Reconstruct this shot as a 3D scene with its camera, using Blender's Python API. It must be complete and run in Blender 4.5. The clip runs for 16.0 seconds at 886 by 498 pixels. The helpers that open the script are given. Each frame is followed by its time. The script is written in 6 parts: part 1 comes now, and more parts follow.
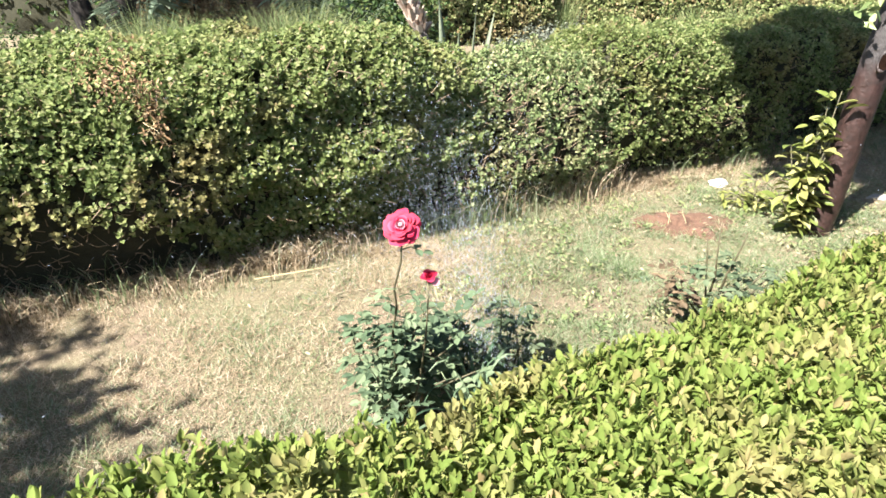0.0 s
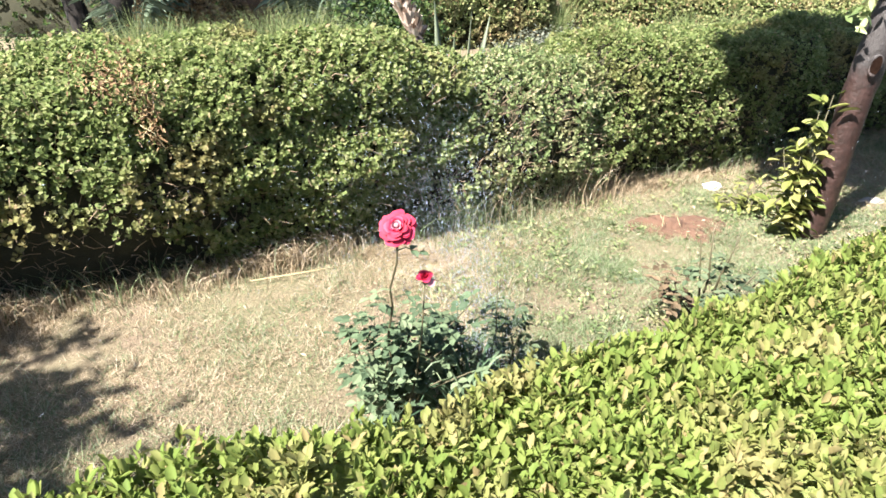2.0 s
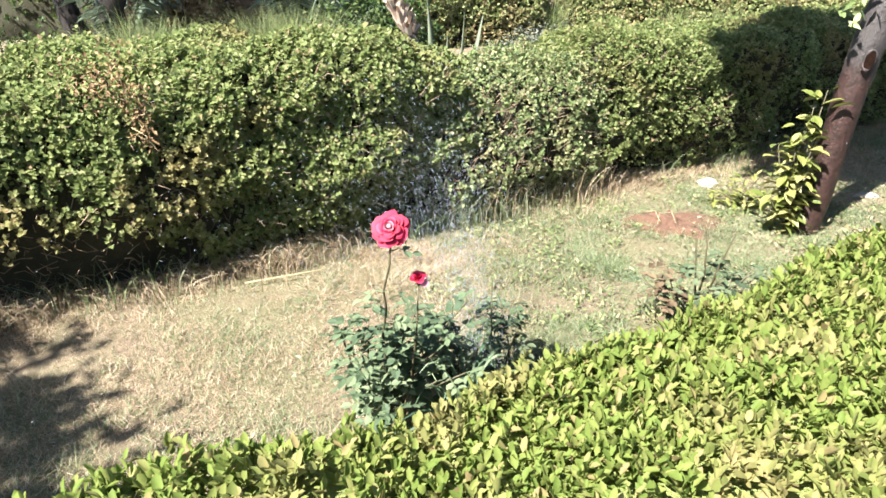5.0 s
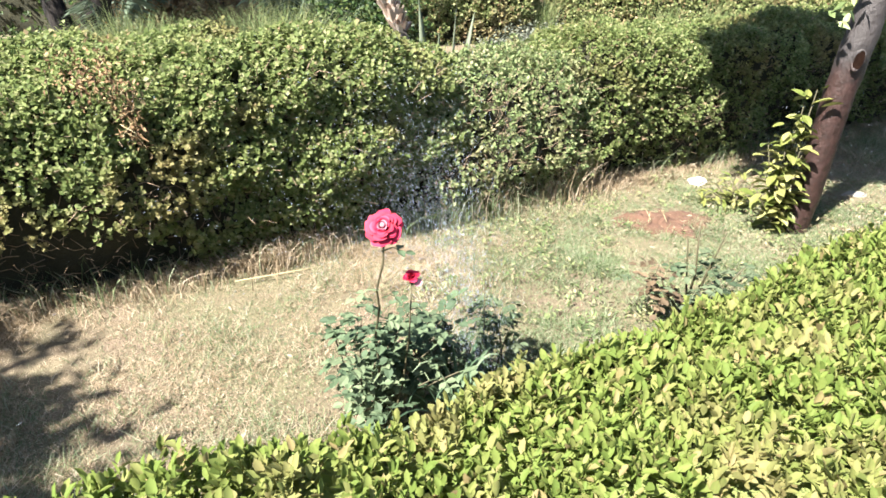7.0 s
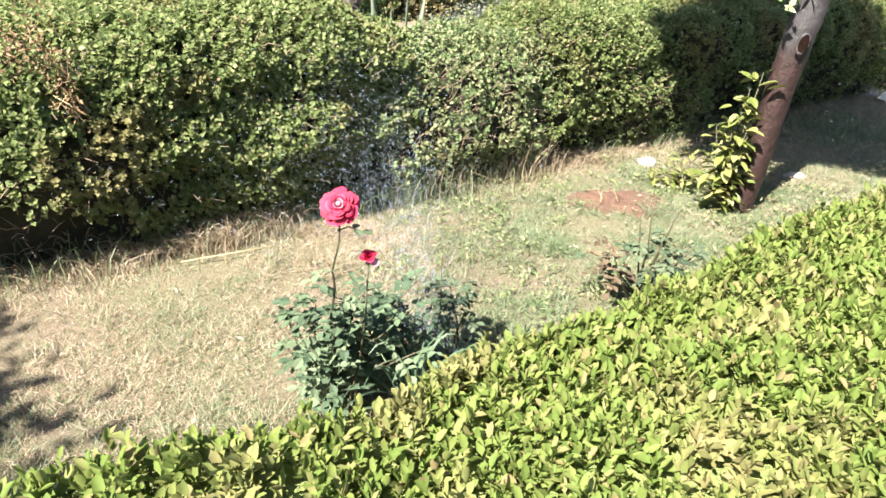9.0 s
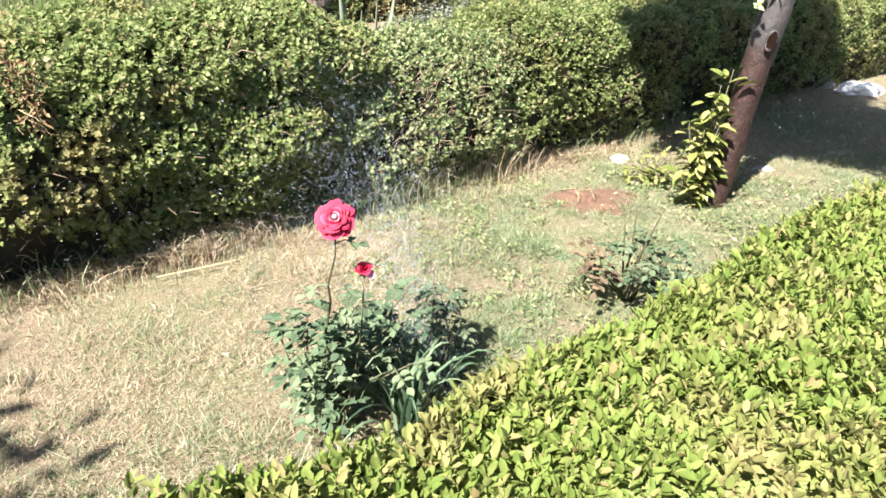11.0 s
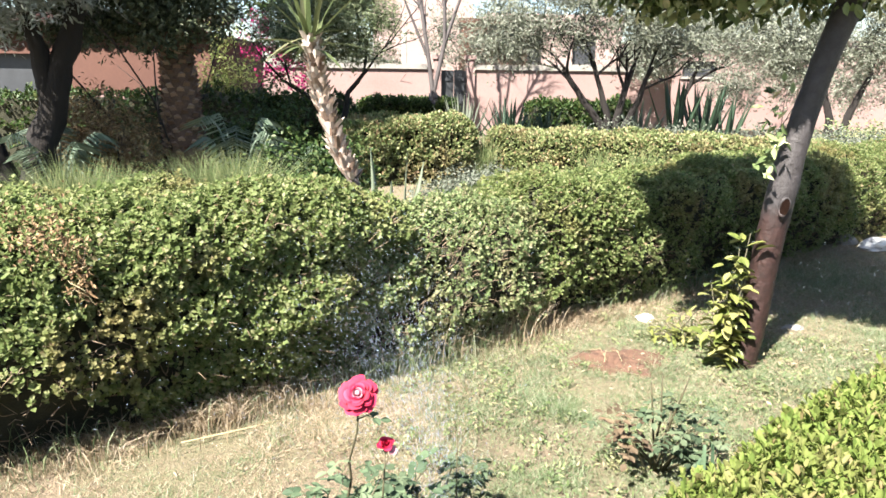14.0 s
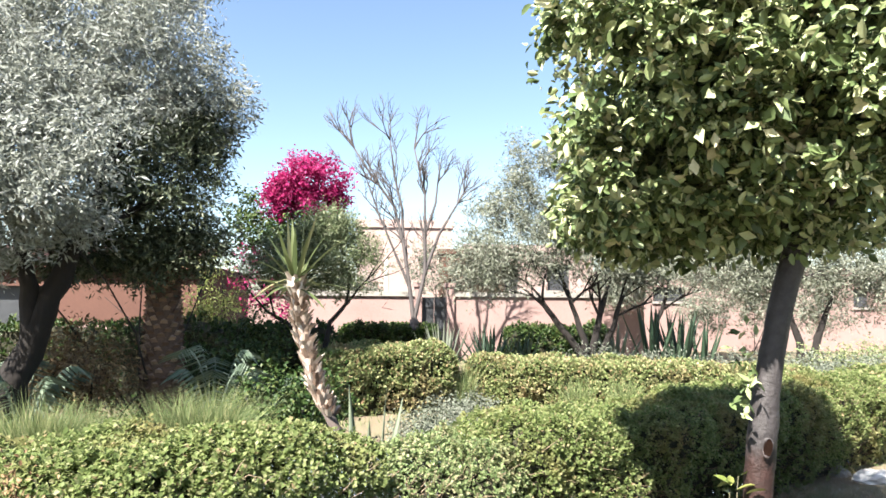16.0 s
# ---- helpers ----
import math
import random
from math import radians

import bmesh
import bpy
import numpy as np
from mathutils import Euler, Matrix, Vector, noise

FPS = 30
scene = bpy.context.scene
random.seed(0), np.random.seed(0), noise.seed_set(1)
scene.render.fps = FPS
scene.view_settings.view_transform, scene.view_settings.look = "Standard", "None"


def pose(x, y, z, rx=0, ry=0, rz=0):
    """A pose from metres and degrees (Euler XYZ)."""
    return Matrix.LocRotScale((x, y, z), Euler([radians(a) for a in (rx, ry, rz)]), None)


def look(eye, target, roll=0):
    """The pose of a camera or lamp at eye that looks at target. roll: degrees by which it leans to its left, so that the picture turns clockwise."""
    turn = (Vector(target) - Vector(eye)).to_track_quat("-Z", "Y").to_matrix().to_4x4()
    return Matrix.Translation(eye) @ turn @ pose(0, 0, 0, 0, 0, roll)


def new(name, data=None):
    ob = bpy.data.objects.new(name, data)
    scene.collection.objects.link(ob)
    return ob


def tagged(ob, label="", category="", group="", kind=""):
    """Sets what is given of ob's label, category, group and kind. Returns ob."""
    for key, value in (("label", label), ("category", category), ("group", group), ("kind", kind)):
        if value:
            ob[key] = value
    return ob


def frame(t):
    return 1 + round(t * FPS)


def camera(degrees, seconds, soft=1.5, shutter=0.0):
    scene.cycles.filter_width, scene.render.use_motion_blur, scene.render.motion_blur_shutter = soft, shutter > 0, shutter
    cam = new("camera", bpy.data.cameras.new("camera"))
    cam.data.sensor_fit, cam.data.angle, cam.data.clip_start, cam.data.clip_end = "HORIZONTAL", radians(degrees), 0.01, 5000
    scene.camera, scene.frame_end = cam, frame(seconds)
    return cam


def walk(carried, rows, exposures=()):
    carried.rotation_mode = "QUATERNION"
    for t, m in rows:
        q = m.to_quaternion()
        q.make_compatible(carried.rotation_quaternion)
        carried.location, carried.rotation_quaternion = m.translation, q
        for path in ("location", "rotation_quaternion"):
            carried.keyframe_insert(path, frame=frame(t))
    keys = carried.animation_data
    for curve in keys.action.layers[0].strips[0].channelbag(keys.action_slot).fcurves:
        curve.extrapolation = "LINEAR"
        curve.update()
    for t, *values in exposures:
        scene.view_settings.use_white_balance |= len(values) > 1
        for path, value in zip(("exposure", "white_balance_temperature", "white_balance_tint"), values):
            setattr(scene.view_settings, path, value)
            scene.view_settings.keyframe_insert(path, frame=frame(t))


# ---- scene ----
cam = camera(67.6, 16.0, soft=1.6)
PATH = [
    (0, (-0.049, -0.311, 1.333), (-0.16, 1.488, 0.467), -0.0),
    (0.5, (-0.052, -0.312, 1.337), (-0.156, 1.495, 0.487), -0.1),
    (1, (-0.052, -0.317, 1.338), (-0.148, 1.496, 0.499), 0.1),
    (1.5, (-0.05, -0.322, 1.332), (-0.158, 1.485, 0.481), 0.1),
    (2, (-0.048, -0.325, 1.332), (-0.146, 1.48, 0.476), 0.2),
    (2.5, (-0.044, -0.319, 1.332), (-0.141, 1.483, 0.471), -0.1),
    (3, (-0.04, -0.315, 1.335), (-0.131, 1.493, 0.486), -0.3),
    (3.5, (-0.038, -0.313, 1.334), (-0.129, 1.492, 0.479), -0.4),
    (4, (-0.039, -0.314, 1.332), (-0.132, 1.486, 0.463), -0.3),
    (6.3, (-0.043, -0.309, 1.331), (-0.117, 1.502, 0.485), 0.0),
    (6.5, (-0.05, -0.307, 1.336), (-0.121, 1.501, 0.483), 0.3),
    (7, (-0.05, -0.306, 1.331), (-0.107, 1.496, 0.465), 0.2),
    (7.5, (-0.044, -0.306, 1.335), (-0.093, 1.502, 0.482), 0.2),
    (8, (-0.035, -0.308, 1.337), (-0.053, 1.507, 0.497), 0.1),
    (8.5, (-0.037, -0.297, 1.328), (-0.021, 1.499, 0.448), 0.8),
    (9, (-0.068, -0.28, 1.318), (0.027, 1.494, 0.399), 2.3),
    (9.2, (-0.093, -0.268, 1.321), (0.012, 1.49, 0.373), 2.7),
    (11.3, (-0.138, -0.241, 1.328), (0.07, 1.533, 0.428), 1.9),
    (11.5, (-0.136, -0.239, 1.332), (0.069, 1.546, 0.455), 2.1),
    (12, (-0.13, -0.243, 1.336), (0.02, 1.566, 0.495), 1.9),
    (12.5, (-0.122, -0.246, 1.337), (-0.054, 1.558, 0.477), 0.0),
    (13, (-0.114, -0.246, 1.345), (0.012, 1.579, 0.535), 0.2),
    (13.5, (-0.123, -0.252, 1.364), (-0.004, 1.609, 0.641), 0.2),
    (14, (-0.125, -0.267, 1.393), (-0.007, 1.667, 0.895), 0.7),
    (14.5, (-0.12, -0.277, 1.4), (0.03, 1.674, 0.983), 0.5),
    (15, (-0.119, -0.271, 1.421), (0.047, 1.694, 1.09), 0.9),
    (15.5, (-0.117, -0.284, 1.469), (0.042, 1.71, 1.461), 0.7),
    (16, (-0.114, -0.292, 1.489), (0.057, 1.695, 1.648), 0.4),
]
walk(cam, [(t, look(eye, target, roll)) for t, eye, target, roll in PATH])

# ---- light ----
SUN_DIR = Vector((0.54, 0.70, -1.0)).normalized()
world = bpy.data.worlds.new("sky")
scene.world = world
world.use_nodes = True
wn = world.node_tree
sky = wn.nodes.new("ShaderNodeTexSky")
sky.sky_type = "NISHITA"
sky.sun_disc = False
sky.sun_elevation, sky.sun_rotation = radians(48.5), radians(218)
sky.air_density, sky.dust_density, sky.ozone_density = 1.0, 1.0, 1.0
wn.links.new(sky.outputs[0], wn.nodes["Background"].inputs[0])
wn.nodes["Background"].inputs[1].default_value = 0.050
sun = new("sun", bpy.data.lights.new("sun", "SUN"))
sun.data.energy, sun.data.angle, sun.data.color = 5.0, radians(0.55), (1.0, 0.938, 0.86)
sun.rotation_euler = SUN_DIR.to_track_quat("-Z", "Y").to_euler()
scene.view_settings.exposure = 2.57

rng = np.random.default_rng(7)


# ---- materials ----
def tree_of(name):
    m = bpy.data.materials.new(name)
    m.use_nodes = True
    return m, m.node_tree, m.node_tree.nodes["Principled BSDF"]


def ramp_node(nt, stops, fac):
    r = nt.nodes.new("ShaderNodeValToRGB")
    e = r.color_ramp.elements
    while len(e) < len(stops):
        e.new(0.5)
    for k, (p, c) in zip(e, stops):
        k.position, k.color = p, (*c, 1)
    nt.links.new(fac, r.inputs[0])
    return r.outputs[0]


def noise_node(nt, scale, detail=4.0, rough=0.6):
    co = nt.nodes.new("ShaderNodeTexCoord")
    n = nt.nodes.new("ShaderNodeTexNoise")
    n.inputs["Scale"].default_value, n.inputs["Detail"].default_value, n.inputs["Roughness"].default_value = scale, detail, rough
    nt.links.new(co.outputs["Object"], n.inputs["Vector"])
    return n.outputs["Fac"]


def mixed(nt, fac, a, b):
    m = nt.nodes.new("ShaderNodeMix")
    m.data_type = "RGBA"
    for value, socket in ((fac, m.inputs[0]), (a, m.inputs[6]), (b, m.inputs[7])):
        if isinstance(value, (tuple, float)):
            socket.default_value = (*value, 1) if isinstance(value, tuple) else value
        else:
            nt.links.new(value, socket)
    return m.outputs[2]


def bumped(nt, bsdf, height, strength=0.5, distance=0.02):
    b = nt.nodes.new("ShaderNodeBump")
    b.inputs["Strength"].default_value, b.inputs["Distance"].default_value = strength, distance
    nt.links.new(height, b.inputs["Height"])
    nt.links.new(b.outputs[0], bsdf.inputs["Normal"])


def leaf_material(name, stops, patch=None, patch_scale=3.0, rough=0.45, through_light=0.3, single=False, gloss=0.25):
    """Leaves: a colour for every leaf, patches over the plant, gloss, and light that shines through."""
    m, nt, bsdf = tree_of(name)
    if single:
        rand = nt.nodes.new("ShaderNodeObjectInfo").outputs["Random"]
    else:
        rand = nt.nodes.new("ShaderNodeNewGeometry").outputs["Random Per Island"]
    col = ramp_node(nt, stops, rand)
    if patch:
        spot = ramp_node(nt, [(0.52, (0, 0, 0)), (0.68, (1, 1, 1))], noise_node(nt, patch_scale, 3.0))
        col = mixed(nt, spot, col, mixed(nt, 0.6, col, patch))
    fine = ramp_node(nt, [(0.3, (0.8, 0.8, 0.8)), (0.7, (1.1, 1.1, 1.1))], noise_node(nt, 90.0, 2.0))
    mul = nt.nodes.new("ShaderNodeMix")
    mul.data_type, mul.blend_type = "RGBA", "MULTIPLY"
    mul.inputs[0].default_value = 0.6
    nt.links.new(col, mul.inputs[6])
    nt.links.new(fine, mul.inputs[7])
    nt.links.new(mul.outputs[2], bsdf.inputs["Base Color"])
    bsdf.inputs["Roughness"].default_value = rough
    bsdf.inputs["Specular IOR Level"].default_value = gloss
    if through_light:
        tr = nt.nodes.new("ShaderNodeBsdfTranslucent")
        nt.links.new(mul.outputs[2], tr.inputs[0])
        mx = nt.nodes.new("ShaderNodeMixShader")
        mx.inputs[0].default_value = through_light
        nt.links.new(bsdf.outputs[0], mx.inputs[1])
        nt.links.new(tr.outputs[0], mx.inputs[2])
        nt.links.new(mx.outputs[0], nt.nodes["Material Output"].inputs[0])
    return m


def surface_material(name, stops, scale=6.0, fine=60.0, rough=0.85, bump=0.5, distance=0.01, stretch=None):
    """Bark, soil, plaster: coarse colour patches, fine grain, relief."""
    m, nt, bsdf = tree_of(name)
    a, b = noise_node(nt, scale, 5.0), noise_node(nt, fine, 4.0, 0.7)
    if stretch:
        for n in [n for n in nt.nodes if n.type == "TEX_NOISE"]:
            mp = nt.nodes.new("ShaderNodeMapping")
            mp.inputs["Scale"].default_value = stretch
            nt.links.new(n.inputs["Vector"].links[0].from_socket, mp.inputs[0])
            nt.links.new(mp.outputs[0], n.inputs["Vector"])
    add = nt.nodes.new("ShaderNodeMath")
    add.operation = "ADD"
    half = nt.nodes.new("ShaderNodeMath")
    half.operation, half.inputs[1].default_value = "MULTIPLY", 0.5
    nt.links.new(a, add.inputs[0])
    nt.links.new(b, add.inputs[1])
    nt.links.new(add.outputs[0], half.inputs[0])
    nt.links.new(ramp_node(nt, stops, half.outputs[0]), bsdf.inputs["Base Color"])
    bsdf.inputs["Roughness"].default_value = rough
    bumped(nt, bsdf, half.outputs[0], bump, distance)
    return m


M_NEAR = leaf_material("near_hedge_leaf", [(0.0, (0.124, 0.179, 0.043)), (0.4, (0.160, 0.214, 0.052)), (0.75, (0.196, 0.235, 0.067)), (0.93, (0.240, 0.246, 0.093)), (1.0, (0.270, 0.212, 0.103))], (0.302, 0.245, 0.123), 6.0, 0.62, 0.5, gloss=0.12)
M_HEDGE = leaf_material("hedge_leaf", [(0.0, (0.098, 0.139, 0.047)), (0.45, (0.178, 0.227, 0.082)), (0.8, (0.245, 0.281, 0.115)), (0.95, (0.309, 0.322, 0.166)), (1.0, (0.341, 0.243, 0.150))], (0.331, 0.249, 0.123), 2.2, 0.5, 0.55, gloss=0.15)
M_SPARSE = leaf_material("sparse_shrub_leaf", [(0.0, (0.100, 0.147, 0.061)), (0.5, (0.195, 0.254, 0.109)), (0.8, (0.283, 0.319, 0.163)), (1.0, (0.366, 0.319, 0.201))], (0.295, 0.242, 0.142), 4.0, 0.5, 0.45, gloss=0.15)
M_MID = leaf_material("mid_hedge_leaf", [(0.0, (0.080, 0.112, 0.040)), (0.5, (0.180, 0.220, 0.085)), (0.8, (0.285, 0.295, 0.145)), (1.0, (0.320, 0.215, 0.130))], (0.300, 0.205, 0.125), 1.6, 0.5, 0.3)
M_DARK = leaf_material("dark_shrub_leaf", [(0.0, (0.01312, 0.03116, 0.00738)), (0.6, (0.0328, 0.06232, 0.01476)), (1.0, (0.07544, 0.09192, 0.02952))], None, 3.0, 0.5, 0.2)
M_ORANGE = leaf_material("citrus_leaf", [(0.0, (0.030, 0.050, 0.020)), (0.4, (0.115, 0.158, 0.062)), (0.7, (0.270, 0.315, 0.150)), (0.9, (0.410, 0.435, 0.250)), (1.0, (0.520, 0.480, 0.310))], None, 3.0, 0.42, 0.2)
M_SPROUT = leaf_material("young_citrus_leaf", [(0.0, (0.096, 0.130, 0.031)), (0.5, (0.184, 0.201, 0.061)), (1.0, (0.280, 0.266, 0.110))], None, 3.0, 0.4, 0.35, True)
M_SPROUT_MASS = leaf_material("light_green_leaf", [(0.0, (0.110, 0.150, 0.040)), (0.5, (0.210, 0.250, 0.080)), (1.0, (0.310, 0.320, 0.130))], None, 3.0, 0.5, 0.4)
M_OLIVE = leaf_material("olive_leaf", [(0.0, (0.144, 0.160, 0.133)), (0.5, (0.236, 0.257, 0.225)), (0.85, (0.315, 0.337, 0.309)), (1.0, (0.396, 0.410, 0.398))], None, 3.0, 0.5, 0.4)
M_OLIVE_GREEN = leaf_material("young_olive_leaf", [(0.0, (0.05, 0.07, 0.03)), (0.5, (0.12, 0.15, 0.075)), (0.85, (0.20, 0.23, 0.13)), (1.0, (0.29, 0.31, 0.20))], None, 3.0, 0.45, 0.3)
# olive leaves darkened so their colour carries the crown's shade
M_OLIVE_SHADED = leaf_material("shaded_olive_leaf", [(0.0, (0.022, 0.032, 0.016)), (0.6, (0.060, 0.076, 0.042)), (1.0, (0.150, 0.165, 0.105))], None, 3.0, 0.5, 0.2)
M_OLIVE_PALE = leaf_material("pale_olive_leaf", [(0.0, (0.07475, 0.08489, 0.0583)), (0.5, (0.1446, 0.1598, 0.1166)), (1.0, (0.2419, 0.254, 0.2096))], None, 3.0, 0.5, 0.25)
M_SILVER = leaf_material("silver_leaf", [(0.0, (0.068, 0.084, 0.059)), (0.6, (0.125, 0.141, 0.107)), (1.0, (0.171, 0.181, 0.148))], None, 3.0, 0.6, 0.2)
M_BOUGAIN = leaf_material("magenta_bract", [(0.0, (0.174, 0.005, 0.050)), (0.6, (0.309, 0.010, 0.100)), (1.0, (0.373, 0.040, 0.159))], None, 3.0, 0.6, 0.4)
M_ROSELEAF = leaf_material("rose_leaf", [(0.0, (0.054, 0.084, 0.049)), (0.5, (0.095, 0.136, 0.077)), (1.0, (0.149, 0.190, 0.110))], None, 3.0, 0.6, 0.3, True, 0.15)
M_ROSELEAF_DULL = leaf_material("dull_rose_leaf", [(0.0, (0.035, 0.053, 0.031)), (0.5, (0.062, 0.090, 0.050)), (1.0, (0.112, 0.140, 0.084))], None, 3.0, 0.6, 0.25, True, 0.15)
M_BROWNLEAF = leaf_material("withered_leaf", [(0.0, (0.050, 0.034, 0.022)), (0.6, (0.085, 0.062, 0.038)), (1.0, (0.140, 0.100, 0.062))], None, 3.0, 0.7, 0.15, True)
M_STRAP = leaf_material("strap_leaf", [(0.0, (0.040, 0.075, 0.044)), (0.6, (0.082, 0.130, 0.075)), (1.0, (0.180, 0.235, 0.150))], None, 3.0, 0.5, 0.3, True, 0.15)
M_AGAVE = leaf_material("agave_leaf", [(0.0, (0.0203, 0.04059, 0.0246)), (1.0, (0.04489, 0.07319, 0.04489))], None, 3.0, 0.5, 0.0, True)
M_PALE_BLADE = leaf_material("pale_agave_leaf", [(0.0, (0.120, 0.148, 0.100)), (1.0, (0.188, 0.212, 0.152))], None, 3.0, 0.5, 0.2, True)
M_YUCCA = leaf_material("yucca_leaf", [(0.0, (0.05312, 0.07347, 0.02624)), (0.6, (0.1063, 0.1253, 0.05182)), (1.0, (0.1775, 0.1732, 0.09512))], None, 3.0, 0.45, 0.2, True)
M_FROND = leaf_material("palm_leaflet", [(0.0, (0.074, 0.108, 0.070)), (1.0, (0.177, 0.223, 0.167))], None, 3.0, 0.5, 0.2)
M_GREEN_GRASS = leaf_material("green_grass", [(0.0, (0.076, 0.115, 0.047)), (0.5, (0.151, 0.202, 0.097)), (0.85, (0.252, 0.290, 0.192)), (1.0, (0.348, 0.316, 0.250))], None, 3.0, 0.55, 0.35)
M_DRY_GRASS = leaf_material("dry_grass", [(0.0, (0.1615, 0.1158, 0.06974)), (0.4, (0.3027, 0.2404, 0.1584)), (0.8, (0.4036, 0.329, 0.2376)), (1.0, (0.4738, 0.4027, 0.3169))], None, 3.0, 0.65, 0.3)
M_TUFT = leaf_material("ornamental_grass", [(0.0, (0.067, 0.095, 0.037)), (0.6, (0.145, 0.190, 0.074)), (1.0, (0.292, 0.292, 0.148))], None, 3.0, 0.55, 0.3)
M_LITTER = leaf_material("fallen_leaf", [(0.0, (0.11, 0.075, 0.045)), (0.5, (0.22, 0.175, 0.115)), (1.0, (0.34, 0.29, 0.215))], None, 3.0, 0.8, 0.2)
# twig brown taken to near-black for the shade inside the hedges
M_INNER_SHADE = surface_material("hedge_inner_shade", [(0.3, (0.008, 0.010, 0.004)), (0.7, (0.034, 0.032, 0.014))], 20, 120, 0.95, 0.8, 0.02)
# leaf-green shell colour, raised so the near hedge's gaps stay light
M_CORE_LEAFY = surface_material("inner_leaf_mass", [(0.3, (0.122, 0.159, 0.043)), (0.7, (0.230, 0.266, 0.080))], 60, 180, 0.9, 0.9, 0.02)
M_TWIG = surface_material("dry_twig", [(0.3, (0.100, 0.068, 0.043)), (0.7, (0.255, 0.192, 0.130))], 30, 150, 0.9, 0.4, 0.003)
M_BARK_GREY = surface_material("grey_bark", [(0.3, (0.030, 0.026, 0.026)), (0.7, (0.090, 0.080, 0.078))], 5, 40, 0.95, 0.7, 0.02, (1, 1, 0.3))
M_BARK = surface_material("olive_bark", [(0.3, (0.003788, 0.002638, 0.002052)), (0.7, (0.01357, 0.009675, 0.007623))], 6, 50, 0.95, 0.9, 0.02, (1, 1, 0.3))
# near-black brown: the knothole's inner shade put into a surface colour
M_HOLLOW_SHADE = surface_material("knothole_shade", [(0.3, (0.003, 0.0018, 0.0014)), (0.7, (0.014, 0.008, 0.006))], 30, 120, 1.0, 0.4, 0.01)
M_HOLLOW_SHADE.node_tree.nodes["Principled BSDF"].inputs["Specular IOR Level"].default_value = 0.0
M_BARK_PALE = surface_material("pale_bark", [(0.3, (0.05166, 0.03854, 0.03444)), (0.7, (0.1296, 0.1033, 0.09102))], 5, 40, 0.95, 0.6, 0.01, (1, 1, 0.3))
M_PALM = surface_material("palm_bark", [(0.3, (0.040, 0.024, 0.016)), (0.7, (0.130, 0.080, 0.054))], 9, 60, 0.95, 0.9, 0.02)
M_PALMBASE = leaf_material("cut_palm_base", [(0.0, (0.060, 0.034, 0.024)), (0.5, (0.160, 0.100, 0.070)), (1.0, (0.360, 0.260, 0.190))], None, 3.0, 0.9, 0.0, True)
M_LEAFBASE = leaf_material("dry_leaf_base", [(0.0, (0.110, 0.070, 0.048)), (0.3, (0.30, 0.225, 0.175)), (1.0, (0.60, 0.52, 0.46))], None, 3.0, 0.8, 0.0, True)
M_SOIL = surface_material("red_soil", [(0.3, (0.048, 0.024, 0.014)), (0.7, (0.135, 0.075, 0.050))], 14, 130, 0.95, 0.9, 0.015)
M_PLASTER = surface_material("pink_plaster", [(0.25, (0.163, 0.103, 0.090)), (0.5, (0.207, 0.140, 0.127)), (0.75, (0.236, 0.168, 0.155))], 0.9, 20, 0.9, 0.25, 0.01)
# pink plaster lightened for the haze and glare over the far houses
M_PLASTER_HAZED = surface_material("hazed_pink_plaster", [(0.25, (0.225, 0.160, 0.142)), (0.5, (0.280, 0.208, 0.188)), (0.75, (0.320, 0.248, 0.228))], 0.9, 20, 0.9, 0.25, 0.01)
M_TERRA = surface_material("terracotta_plaster", [(0.25, (0.056, 0.023, 0.016)), (0.75, (0.093, 0.042, 0.028))], 1.2, 24, 0.9, 0.3, 0.01)
M_TILE = surface_material("clay_tile", [(0.25, (0.04465, 0.01082, 0.008316)), (0.75, (0.07497, 0.02327, 0.01695))], 8, 40, 0.8, 0.4, 0.01)
M_WHITE = surface_material("white_scrap", [(0.3, (0.42, 0.42, 0.42)), (0.7, (0.504, 0.504, 0.492))], 20, 90, 0.7, 0.3, 0.004)
M_STEM = surface_material("green_brown_stem", [(0.3, (0.02706, 0.02706, 0.01066)), (0.7, (0.07544, 0.06478, 0.0328))], 30, 120, 0.7, 0.3, 0.002)
M_STRAW = surface_material("straw", [(0.3, (0.2813, 0.2271, 0.1189)), (0.7, (0.3788, 0.3247, 0.1952))], 30, 120, 0.6, 0.2, 0.002)
M_SHUTTER = surface_material("dark_grey_paint", [(0.3, (0.0164, 0.01886, 0.02132)), (0.7, (0.03772, 0.041, 0.04592))], 6, 60, 0.5, 0.2, 0.004)
M_STONE = surface_material("pale_stone", [(0.3, (0.17, 0.158, 0.142)), (0.7, (0.25, 0.235, 0.21))], 6, 60, 0.85, 0.4, 0.008)


